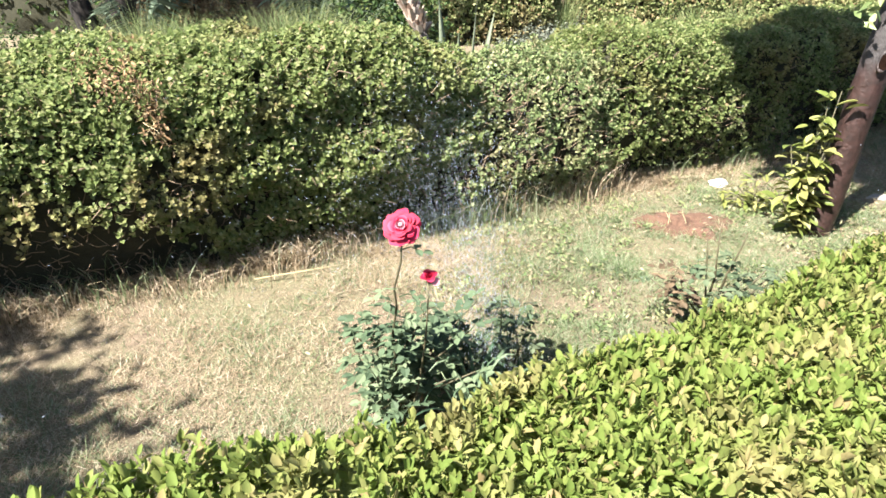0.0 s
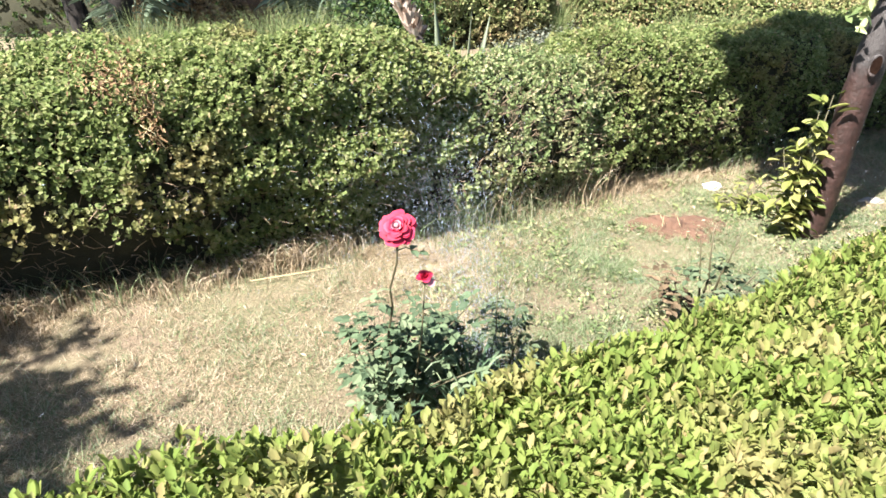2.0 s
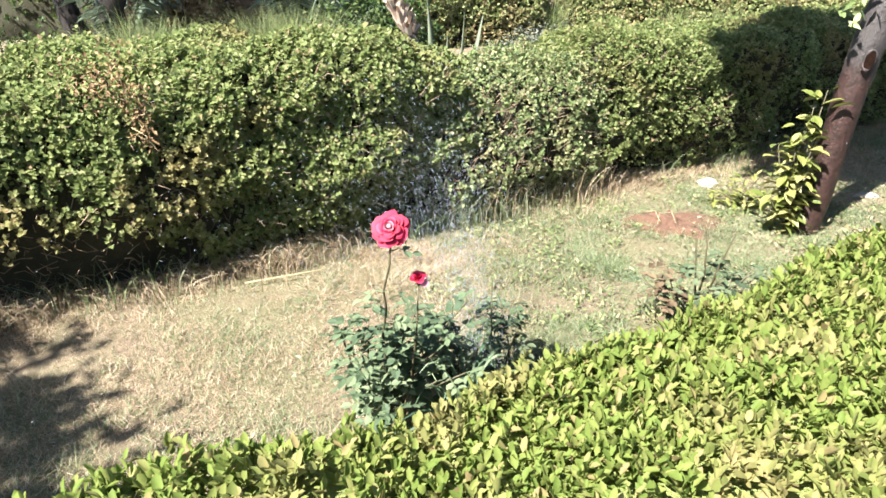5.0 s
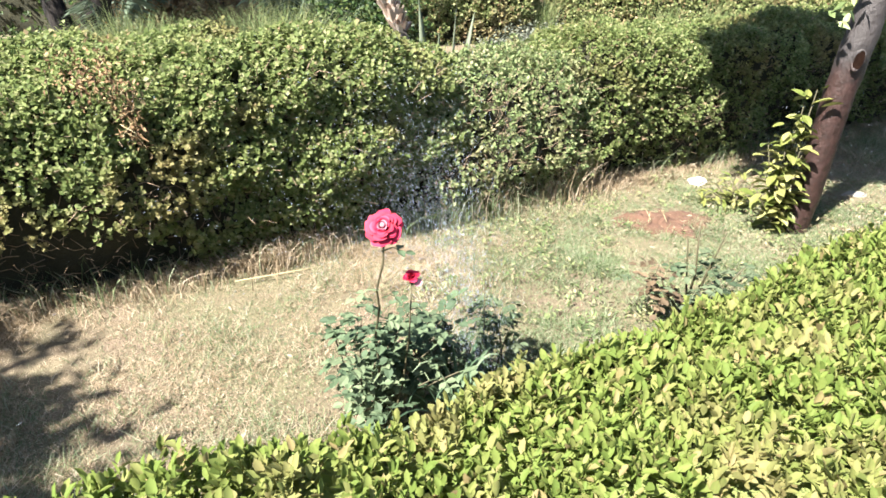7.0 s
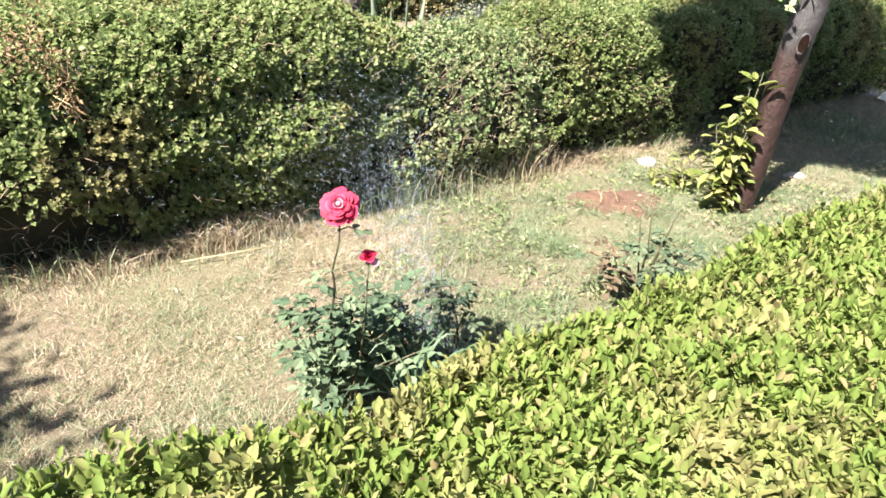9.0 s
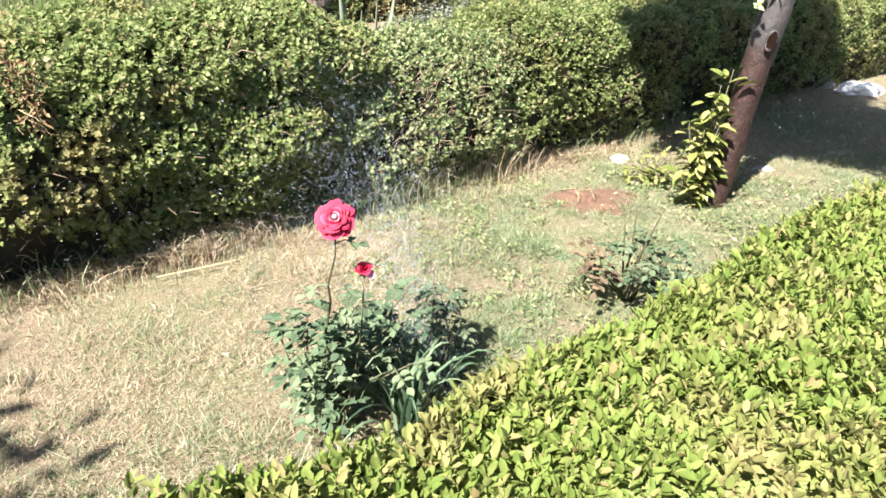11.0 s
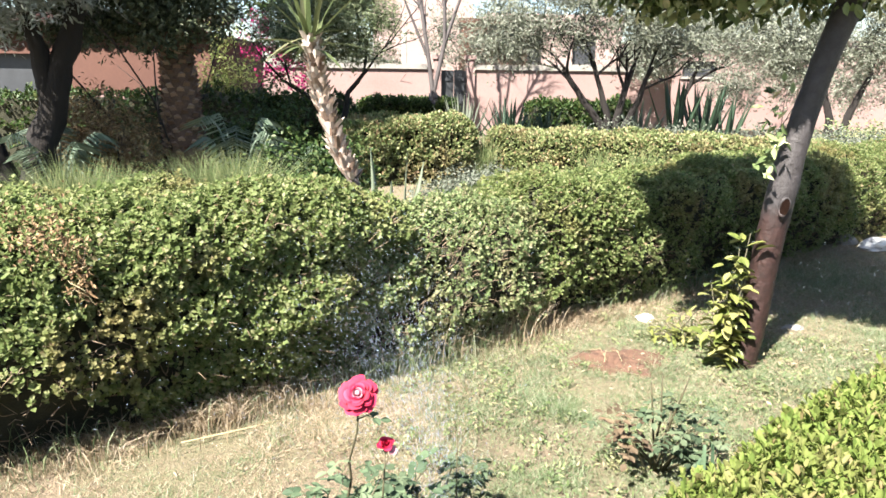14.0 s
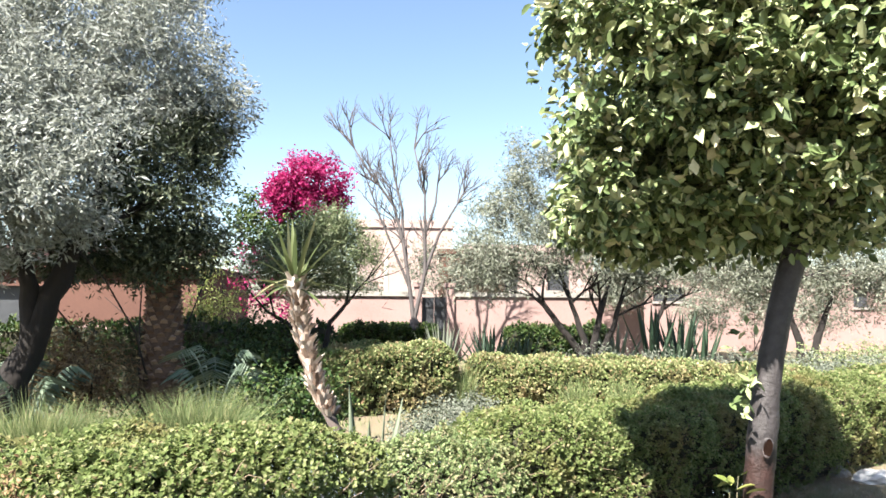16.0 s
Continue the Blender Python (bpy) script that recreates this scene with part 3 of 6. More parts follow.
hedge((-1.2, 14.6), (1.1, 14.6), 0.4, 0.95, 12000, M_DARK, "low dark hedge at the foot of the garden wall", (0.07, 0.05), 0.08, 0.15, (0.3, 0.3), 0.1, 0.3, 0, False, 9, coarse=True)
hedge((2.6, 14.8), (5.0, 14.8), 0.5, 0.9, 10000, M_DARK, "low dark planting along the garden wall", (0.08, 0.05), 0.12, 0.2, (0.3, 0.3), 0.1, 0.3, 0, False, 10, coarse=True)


# ---- lawn ----
def lawn():
    n = 620000
    u, v = np.concatenate([rng.uniform(-1.6, 3.2, n * 3 // 5), rng.uniform(2.2, 5.5, n // 5), rng.uniform(-2.6, 8.5, n // 5)]), rng.uniform(0.35, 2.62, n)
    P = strip(u, v, 0 * u)
    green = vnoise(P, 1.3, 21) * 0.7 + vnoise(P, 4.5, 22) * 0.45 + 0.22 * np.clip((P[:, 0] + 0.42) / 0.7, -1, 1) - 0.20 * np.clip((P @ AC - 2.0) / 0.4, 0, 1) - 0.22 * np.clip((P[:, 0] - 1.0) / 0.8, 0, 1)
    bare = vnoise(P, 2.0, 23) * 0.6 + vnoise(P, 6.0, 24) * 0.4
    hole = np.exp(-(((P[:, 0] - 0.98) / 0.30) ** 2 + ((P[:, 1] - 2.80) / 0.17) ** 2)) + 0.75 * (vnoise(P, 9.0, 27) - 0.5) + rng.normal(scale=0.16, size=n)
    roll = rng.uniform(size=n)
    is_green = green + 0.75 * (roll - 0.5) > 0.54
    keep = (rng.uniform(size=n) < np.clip(2.4 * bare - 0.40 + 0.35 * np.clip(P[:, 0] + 0.3, 0, 1), 0.18, 1)) & (hole < 0.46)
    for mask, name, mat, label, hh in ((is_green & keep, "green_grass", M_GREEN_GRASS, "short green lawn grass", (0.018, 0.052)), (~is_green & keep, "dry_grass", M_DRY_GRASS, "short dry straw-coloured lawn grass", (0.012, 0.036))):
        Q = P[mask]
        k = len(Q)
        h = rng.uniform(*hh, k) * (0.30 + 3.2 * vnoise(Q, 12.0, 28) * vnoise(Q, 4.5, 29) * np.clip(1.6 * vnoise(Q, 25.0, 30), 0.3, 1.4))
        spread = 0.9 if name == "green_grass" else 1.3
        lean = np.stack([rng.normal(size=k), rng.normal(size=k), -0.2 * np.ones(k)], 1) * h[:, None] * spread * 0.75
        tagged(new(name, blades(name, Q, h, rng.uniform(0.0018, 0.0036, k), lean, mat, 0.5, 1)), label, "grass", "", "stuff")
    # long dry grass along the foot of the tall hedge
    k = 18000
    u = np.concatenate([rng.uniform(-3.5, 4.6, 9000), rng.uniform(1.9, 3.3, 1500), rng.uniform(-1.4, 0.5, 7500)])
    Q = strip(u, 2.42 + rng.normal(scale=0.06, size=k), 0 * u)
    keep = rng.uniform(size=k) < np.clip(2.2 * vnoise(Q, 2.2, 31) - 0.45, 0.05, 1)
    Q = Q[keep]
    k = len(Q)
    h = rng.uniform(0.06, 0.24, k) * np.clip(0.5 + vnoise(Q, 1.5, 33), 0.5, 1.3) * np.where(Q @ AL > 0.9, 0.5, 1.0)
    lean = np.stack([rng.normal(size=k) * 0.5, rng.normal(size=k) * 0.4 - 0.3, -0.25 * np.ones(k)], 1) * h[:, None] * 0.9
    tagged(new("long_dry_grass", blades("long_dry_grass", Q, h, rng.uniform(0.002, 0.005, k), lean, M_DRY_GRASS, 0.6, 3)), "long dry grass at the foot of the hedge", "grass", "", "stuff")
    k = 3400
    u = np.concatenate([rng.uniform(-3.0, 4.2, 2200), rng.uniform(1.0, 2.1, 1200)])
    Q = strip(u, 2.44 + rng.normal(scale=0.06, size=k), 0 * u)
    Q = Q[rng.uniform(size=k) < np.clip(2.5 * vnoise(Q, 2.0, 35) - 0.7, 0.0, 1)]
    k = len(Q)
    h = rng.uniform(0.08, 0.28, k)
    lean = np.stack([rng.normal(size=k) * 0.5, rng.normal(size=k) * 0.4 - 0.25, -0.2 * np.ones(k)], 1) * h[:, None] * 0.8
    tagged(new("long_green_grass", blades("long_green_grass", Q, h, rng.uniform(0.003, 0.006, k), lean, M_GREEN_GRASS, 0.6, 3)), "long green weeds and grass under the hedge", "grass", "", "stuff")
    # dry stalks in the hedge gap
    k = 480
    u = np.concatenate([rng.normal(2.12, 0.12, 300), rng.normal(1.6, 0.25, 180)])
    Q = strip(u, 2.44 + rng.normal(scale=0.07, size=k), 0 * u)
    h = rng.uniform(0.08, 0.36, k)
    lean = np.stack([rng.normal(size=k) * 0.3, rng.normal(size=k) * 0.25 - 0.1, -0.15 * np.ones(k)], 1) * h[:, None] * 0.8
    tagged(new("dry_stalks", blades("dry_stalks", Q, h, rng.uniform(0.0025, 0.0045, k), lean, M_DRY_GRASS, 0.4, 3)), "upright dry stalks and twigs in the hedge gap", "grass", "", "stuff")
    # leaf litter
    k = 2400
    u = np.concatenate([rng.uniform(-2.2, 7.0, 900), rng.normal(3.0, 0.6, k - 900)])
    Q = strip(u, np.concatenate([rng.uniform(0.5, 2.5, 900), rng.normal(1.6, 0.5, k - 900)]), 0.015 + rng.uniform(0, 0.025, k))
    Q = Q[(Q @ AC > 0.5) & (Q @ AC < 2.5)]
    k = len(Q)
    N = np.array((0, 0, 1.0)) + rng.normal(scale=0.35, size=(k, 3))
    s = rng.uniform(0.012, 0.034, k)
    tagged(new("leaf_litter", leaves("leaf_litter", Q, N, s, s * rng.uniform(0.2, 0.4, k), M_LITTER, 0.2, True)), "fallen dry leaves scattered on the lawn", "leaf litter", "", "stuff")
    # sparse weeds and grass behind the hedge
    k = 30000
    Q = np.stack([rng.uniform(-9, 12, k), rng.uniform(3.6, 14.5, k), np.zeros(k)], 1)
    keep = (Q @ AC > 3.1) & (rng.uniform(size=k) < np.clip(2 * vnoise(Q, 0.8, 41) - 0.4, 0.05, 1))
    Q = Q[keep]
    k = len(Q)
    h = rng.uniform(0.04, 0.16, k)
    lean = np.stack([rng.normal(size=k), rng.normal(size=k), -0.2 * np.ones(k)], 1) * h[:, None] * 0.5
    tagged(new("weeds", blades("weeds", Q, h, rng.uniform(0.006, 0.014, k), lean, M_TUFT)), "sparse weeds on the soil behind the hedge", "grass", "", "stuff")


lawn()


def earth_mound():
    b = Build()
    n, rings = 48, 14
    verts = [(0.98, 2.80, 0.045)]
    for k in range(1, rings + 1):
        r = k / rings
        for j in range(n):
            a = 2 * math.pi * j / n
            rag = 1 + 0.55 * noise.noise(Vector((2.2 * math.cos(a), 2.2 * math.sin(a), 7.0))) + 0.25 * noise.noise(Vector((6 * math.cos(a), 6 * math.sin(a), 3.0)))
            x, y = 0.30 * r * math.cos(a) * rag, 0.17 * r * math.sin(a) * rag
            z = 0.028 * (1 - r * r) - 0.012 * r + (0.040 * noise.noise(Vector((x * 16, y * 16, 1.0))) + 0.022 * noise.noise(Vector((x * 45, y * 45, 4.0))) + 0.008 * random.random() if k < rings else -0.02)
            verts.append((0.98 + x, 2.80 + y, z))
    faces = [(0, 1 + j, 1 + (j + 1) % n) for j in range(n)]
    for k in range(rings - 1):
        o = 1 + k * n
        faces += [(o + j, o + n + j, o + n + (j + 1) % n, o + (j + 1) % n) for j in range(n)]
    b.add(verts, faces)
    tagged(new("earth_mound", b.mesh("earth_mound", M_SOIL)), "low mound of bare reddish earth in the lawn", "soil")


earth_mound()


def stalk(name, pts, r, mat, label, category):
    b = Build()
    b.tube(pts, [r] * (len(pts) - 1) + [r * 0.4], 6)
    tagged(new(name, b.mesh(name, mat)), label, category)


stalk("straw", [(-0.98, 2.06, 0.03), (-0.8, 2.13, 0.035), (-0.6, 2.215, 0.04)], 0.003, M_STRAW, "long pale straw stalk lying on the grass", "straw")
for k, (x, y, a) in enumerate(((0.86, 2.70, 0.4), (0.88, 2.73, 2.6), (0.95, 2.71, 2.0))):
    stalk("straw", [(x, y, 0.05), (x + 0.02 * math.cos(a), y + 0.06, 0.085), (x + 0.11 * math.cos(a), y + 0.12, 0.05)], 0.0013, M_STRAW, "dry straw stalk lying over the earth mound", "straw")


def crumpled(x, y, sx, sy, sz, label, name, mat, category, seed):
    random.seed(seed)
    bm = bmesh.new()
    bmesh.ops.create_icosphere(bm, subdivisions=3, radius=1.0)
    for v in bm.verts:
        k = 1 + 0.35 * (noise.noise(v.co * 1.7 + Vector((seed, 0, 0))) + 0.6 * noise.noise(v.co * 4 + Vector((0, seed, 0))))
        v.co = Vector((v.co.x * sx * k, v.co.y * sy * k, max(v.co.z, -0.3) * sz * k + sz * 0.3))
    me = bpy.data.meshes.new(name)
    bm.to_mesh(me)
    bm.free()
    me.materials.append(mat)
    ob = new(name, me)
    ob.location = (x, y, 0.0)
    return tagged(ob, label, category)


crumpled(1.32, 3.40, 0.055, 0.04, 0.03, "crumpled white paper scrap on the lawn", "paper_scrap", M_WHITE, "litter", 3)
crumpled(4.05, 5.10, 0.20, 0.12, 0.07, "crumpled white sheet on sunny ground", "paper_scrap", M_WHITE, "litter", 5)
crumpled(3.85, 5.30, 0.09, 0.07, 0.06, "pale stone on the sunny ground", "stone", M_STONE, "stone", 8)
crumpled(2.14, 3.24, 0.07, 0.035, 0.02, "pale broken stone lying in tree shade", "stone", M_STONE, "stone", 11)
crumpled(-1.52, 1.18, 0.05, 0.03, 0.012, "pale scrap of paper lying in the shade", "paper_scrap", M_WHITE, "litter", 14)


# ---- rose ----
def petal_mesh(reach, rise, half, bulge, curl, mat=None):
    """A cupped petal: its tip stands reach out from the axis and rise up it, half is its half angle round the axis."""
    nu, nv = 9, 8
    verts, uv = [], []
    for i in range(nu):
        q = i / (nu - 1) * 2 - 1
        top = 1.0 - 0.22 * abs(q) ** 3 + 0.03 * math.sin(5 * q + 90 * reach)
        for j in range(nv):
            t = j / (nv - 1) * top
            r = 0.003 + reach * (t ** (1 + bulge)) + curl * max(0.0, t - 0.6) ** 2 * 4
            z = rise * math.sin(t * math.pi / 2) - 0.8 * curl * max(0.0, t - 0.72) ** 2 * 9
            r *= 1 + 0.05 * q * math.sin(6 * t)
            a = q * half * (0.55 + 0.45 * math.sin(min(1.0, 1.5 * t) * math.pi / 2))
            verts.append((math.sin(a) * r, -math.cos(a) * r, z))
            uv.append((q * 0.5 + 0.5, t))
    b = Build()
    b.add(verts, [(i * nv + j, (i + 1) * nv + j, (i + 1) * nv + j + 1, i * nv + j + 1) for i in range(nu - 1) for j in range(nv - 1)])
    me = b.mesh("petal", mat or M_PETAL)
    layer = me.uv_layers.new(name="along")
    for loop in me.loops:
        layer.data[loop.index].uv = uv[loop.vertex_index]
    return me


def rosette(parent, at, tilt, scale, rings, name="flower"):
    """A bloom: a green cup with rings of petals that open more and more."""
    b = Build()
    b.tube([(0, 0, -0.016), (0, 0, -0.006), (0, 0, 0.004)], [0.003, 0.009, 0.005], 8)
    for k in range(5):
        a = 2 * math.pi * k / 5
        c, d = math.cos(a), math.sin(a)
        b.add([(0.006 * c - 0.003 * d, 0.006 * d + 0.003 * c, -0.004), (0.006 * c + 0.003 * d, 0.006 * d - 0.003 * c, -0.004), (0.026 * c, 0.026 * d, -0.010)], [(0, 1, 2)])
    m = Matrix.Translation(at) @ tilt @ Matrix.Diagonal((scale, scale, scale, 1))
    flower = part(name, b.mesh("cup", M_STEM), parent, "", "", m)
    turn = 0.4
    for count, reach, rise, half, bulge, curl, pale in rings:
        me = petal_mesh(reach, rise, half, bulge, curl, M_HEART if pale else None)
        for k in range(count):
            turn += 2 * math.pi / count
            ob = new("petal", me)
            ob.parent = flower
            ob.matrix_basis = Matrix.Rotation(turn + random.uniform(-0.12, 0.12), 4, "Z") @ Matrix.Rotation(random.uniform(-0.09, 0.09), 4, "X") @ Matrix.Diagonal((random.uniform(0.92, 1.08), random.uniform(0.92, 1.08), random.uniform(0.9, 1.08), 1))
        turn += 2.39996
    # furled heart, its pale colour standing for the highlight at the centre
    if name == "flower":
        bm = bmesh.new()
        bmesh.ops.create_uvsphere(bm, u_segments=14, v_segments=9, radius=1.0)
        for v in bm.verts:
            k = 1 + 0.16 * math.sin(3 * (math.atan2(v.co.y, v.co.x) + 3.0 * v.co.z))
            v.co = Vector((0.0062 * v.co.x * k, 0.0062 * v.co.y * k, 0.034 + 0.005 * v.co.z))
        me = bpy.data.meshes.new("heart")
        bm.to_mesh(me)
        bm.free()
        me.materials.append(M_HEART)
        me.shade_smooth()
        heart = new("heart", me)
        heart.parent = flower
        tagged(heart, "furled heart of the bloom, pale for its highlight")
    return flower


def compound_leaf(size, mat, droop, count=5):
    """A rose leaf: a stalk with leaflets, along +x."""
    b = Build()
    b.tube([(0, 0, 0), (size * 0.5, 0, 0.1 * size), (size, 0, -droop * size)], [0.0015, 0.0012, 0.0008], 3)
    spots = [(1.0, 0.0), (0.72, 1.0), (0.72, -1.0), (0.42, 1.05), (0.42, -1.05)][:count]
    for s, side in spots:
        L, W = size * 0.52, size * 0.38
        base = Vector((size * s, 0, 0.1 * size * (1 - abs(2 * s - 1)) - droop * size * max(0, s * 2 - 1)))
        d = Vector((1, 0, -0.35)) if side == 0 else Vector((0.45, side, -0.15 + random.uniform(-0.2, 0.2)))
        d.normalize()
        up = Vector((random.uniform(-0.3, 0.3), random.uniform(-0.3, 0.3), 1))
        w = d.cross(up).normalized()
        nrm = w.cross(d)
        out = []
        for y, x, z in ((0, 0, 0), (0.25, 0.38, 0.1), (0.55, 0.5, 0.14), (0.85, 0.28, 0.08), (1, 0, -0.1), (0.85, -0.28, 0.08), (0.55, -0.5, 0.14), (0.25, -0.38, 0.1), (0.55, 0, 0)):
            out.append(base + d * (y * L) + w * (x * W) + nrm * (z * W))
        b.add(out, [(0, 1, 2, 8), (8, 2, 3, 4), (8, 4, 5, 6), (0, 8, 6, 7)])
    return b.mesh("leaf", mat, False)


def strap_blade(length, width, rise, reach):
    """A long arching strap leaf with a keel, along +x."""
    b = Build()
    n = 8
    verts = []
    for k in range(n):
        t = k / (n - 1)
        x, z = reach * t, rise * (t * 2 - t * t * (1.0 + 0.55 * length))
        w = width * (1 - t ** 2.2) * 0.5 + 0.0008
        verts += [(x, -w, z + 0.25 * w), (x, 0, z - 0.2 * w), (x, w, z + 0.25 * w)]
    faces = []
    for k in range(n - 1):
        o = 3 * k
        faces += [(o, o + 3, o + 4, o + 1), (o + 1, o + 4, o + 5, o + 2)]
    b.add(verts, faces)
    return b


def rose_bush():
    random.seed(41)
    at = (-0.27, 1.22, 0.0)
    root = thing("rose_bush", at, "flowering rose bush with one open red bloom", "rose bush")
    bloom, bud = Vector((-0.222, 1.02, 0.742)), Vector((-0.167, 1.071, 0.585))
    main = [(-0.27, 1.20, 0.0), (-0.268, 1.15, 0.2), (-0.258, 1.10, 0.32), (-0.262, 1.085, 0.42), (-0.244, 1.05, 0.52), (-0.246, 1.03, 0.58), (-0.226, 1.015, 0.66), (-0.222, 1.018, 0.733)]
    side = [(-0.25, 1.15, 0.02), (-0.20, 1.13, 0.25), (-0.178, 1.09, 0.42), tuple(bud)]
    canes = [(main, 0.0042), (side, 0.0034)]
    for k in range(20):
        a = random.uniform(0, 6.28)
        L = random.uniform(0.06, 0.22)
        h = random.uniform(0.20, 0.47)
        tip = (at[0] + math.cos(a) * L + 0.07, at[1] + math.sin(a) * L * 0.7, h)
        canes.append(([(at[0] + 0.03 * math.cos(a), at[1] + 0.03 * math.sin(a), 0.0), (at[0] + math.cos(a) * L * 0.5, at[1] + math.sin(a) * L * 0.35, h * 0.6), tip], 0.004))
    thin = [(0.0, 1.42, 0.0), (0.02, 1.36, 0.25), (0.015, 1.30, 0.47)]
    canes.append((thin, 0.003))
    for pts, r in canes:
        b = Build()
        b.tube(pts, [r * (1 - 0.5 * k / (len(pts) - 1)) for k in range(len(pts))], 6, 0.15)
        part("stem", b.mesh("stem", M_STEM), root)
    kinds = [compound_leaf(random.uniform(0.045, 0.075), M_ROSELEAF, random.uniform(0.1, 0.4)) for _ in range(6)]
    small = [compound_leaf(0.035, M_ROSELEAF, 0.3, 3) for _ in range(2)]

    def leaf_at(p, me, out, pitch, k=1.0):
        part("leaf", me, root, "", "", Matrix.Translation(p) @ Matrix.Rotation(out, 4, "Z") @ Matrix.Rotation(pitch, 4, "Y") @ Matrix.Rotation(random.uniform(-0.5, 0.5), 4, "X") @ Matrix.Diagonal((k, k, k, 1)))

    for pts, r in canes[2:-1]:
        for t in (0.45, 0.65, 0.85, 1.0):
            i = min(int(t * (len(pts) - 1)), len(pts) - 2)
            f = t * (len(pts) - 1) - i
            p = Vector(pts[i]).lerp(Vector(pts[i + 1]), f)
            for _ in range(random.choice((1, 2))):
                leaf_at(p, random.choice(kinds), random.uniform(0, 6.28), random.uniform(-0.6, 0.4))
    for z, k in ((0.18, 1), (0.23, 1), (0.28, 1), (0.32, 1), (0.36, 1), (0.40, 1), (0.44, 0.9), (0.48, 0.8)):
        for _ in range(4):
            leaf_at(Vector((-0.262 + random.uniform(-0.05, 0.04), 1.09 + random.uniform(-0.05, 0.05), z)), random.choice(kinds), random.uniform(0, 6.28), random.uniform(-0.5, 0.3), k)
    for p, o in ((Vector((-0.228, 1.012, 0.69)), 0.2), (Vector((-0.24, 1.03, 0.58)), 3.4), (Vector((-0.235, 1.03, 0.56)), 0.4), (Vector((-0.245, 1.045, 0.52)), 2.8), (Vector((-0.172, 1.08, 0.50)), 0.4), (Vector((-0.25, 1.06, 0.47)), 3.9), (Vector((0.015, 1.32, 0.40)), 0.6), (Vector((0.018, 1.33, 0.34)), 3.0), (Vector((0.02, 1.35, 0.28)), 5.0)):
        leaf_at(p, random.choice(small), o, random.uniform(-0.3, 0.3), random.uniform(1.1, 1.6))
    tilt = Matrix.Rotation(radians(52), 4, "X")
    # the two pale inner rings carry the centre highlight in their colour
    rosette(root, bloom, tilt, 0.85, [(3, 0.004, 0.036, 1.5, 0.0, 0.0, True), (3, 0.009, 0.036, 1.25, 0.1, 0.0, True), (4, 0.014, 0.034, 1.0, 0.2, 0.001, False), (4, 0.021, 0.034, 0.85, 0.45, 0.003, False), (5, 0.028, 0.028, 0.74, 0.45, 0.004, False), (5, 0.035, 0.021, 0.70, 0.45, 0.005, False), (6, 0.041, 0.010, 0.56, 0.35, 0.006, False), (5, 0.044, -0.002, 0.60, 0.2, 0.004, False)])
    tagged(rosette(root, bud, Matrix.Rotation(radians(22), 4, "X"), 0.8, [(3, 0.006, 0.030, 1.4, 0.0, 0.0, False), (3, 0.012, 0.029, 1.2, 0.2, 0.002, False), (4, 0.020, 0.024, 0.9, 0.3, 0.004, False), (1, 0.027, 0.004, 0.7, 0.2, 0.003, True)], "bud"), "half-open red bud with a pale drooping petal")


rose_bush()


def low_growth():
    """Dark leafy shoots round the sprinkler, beside the flowering rose."""
    random.seed(47)
    at = (0.0, 1.40, 0.0)
    root = thing("rose_bush", at, "dark leafy young rose shoots round the sprinkler", "rose bush")
    kinds = [compound_leaf(random.uniform(0.045, 0.070), M_ROSELEAF_DULL, random.uniform(0.1, 0.4)) for _ in range(5)]
    for k in range(10):
        foot = Vector((-0.03 + random.uniform(-0.13, 0.13), 1.42 + random.uniform(-0.05, 0.07), 0.0))
        tip = foot + Vector((random.uniform(-0.07, 0.07), random.uniform(-0.08, 0.04), random.uniform(0.15, 0.32)))
        b = Build()
        mid = foot.lerp(tip, 0.5) + Vector((random.uniform(-0.02, 0.02), random.uniform(-0.02, 0.02), 0.02))
        b.tube([foot, mid, tip], [0.0036, 0.003, 0.0018], 5, 0.15)
        part("stem", b.mesh("stem", M_STEM), root)
        for t in (0.3, 0.5, 0.7, 0.85, 1.0):
            p = foot.lerp(mid, t * 2) if t < 0.5 else mid.lerp(tip, t * 2 - 1)
            for _ in range(2):
                part("leaf", random.choice(kinds), root, "", "", Matrix.Translation(p) @ Matrix.Rotation(random.uniform(0, 6.28), 4, "Z") @ Matrix.Rotation(random.uniform(-0.5, 0.4), 4, "Y") @ Matrix.Rotation(random.uniform(-0.5, 0.5), 4, "X"))


low_growth()


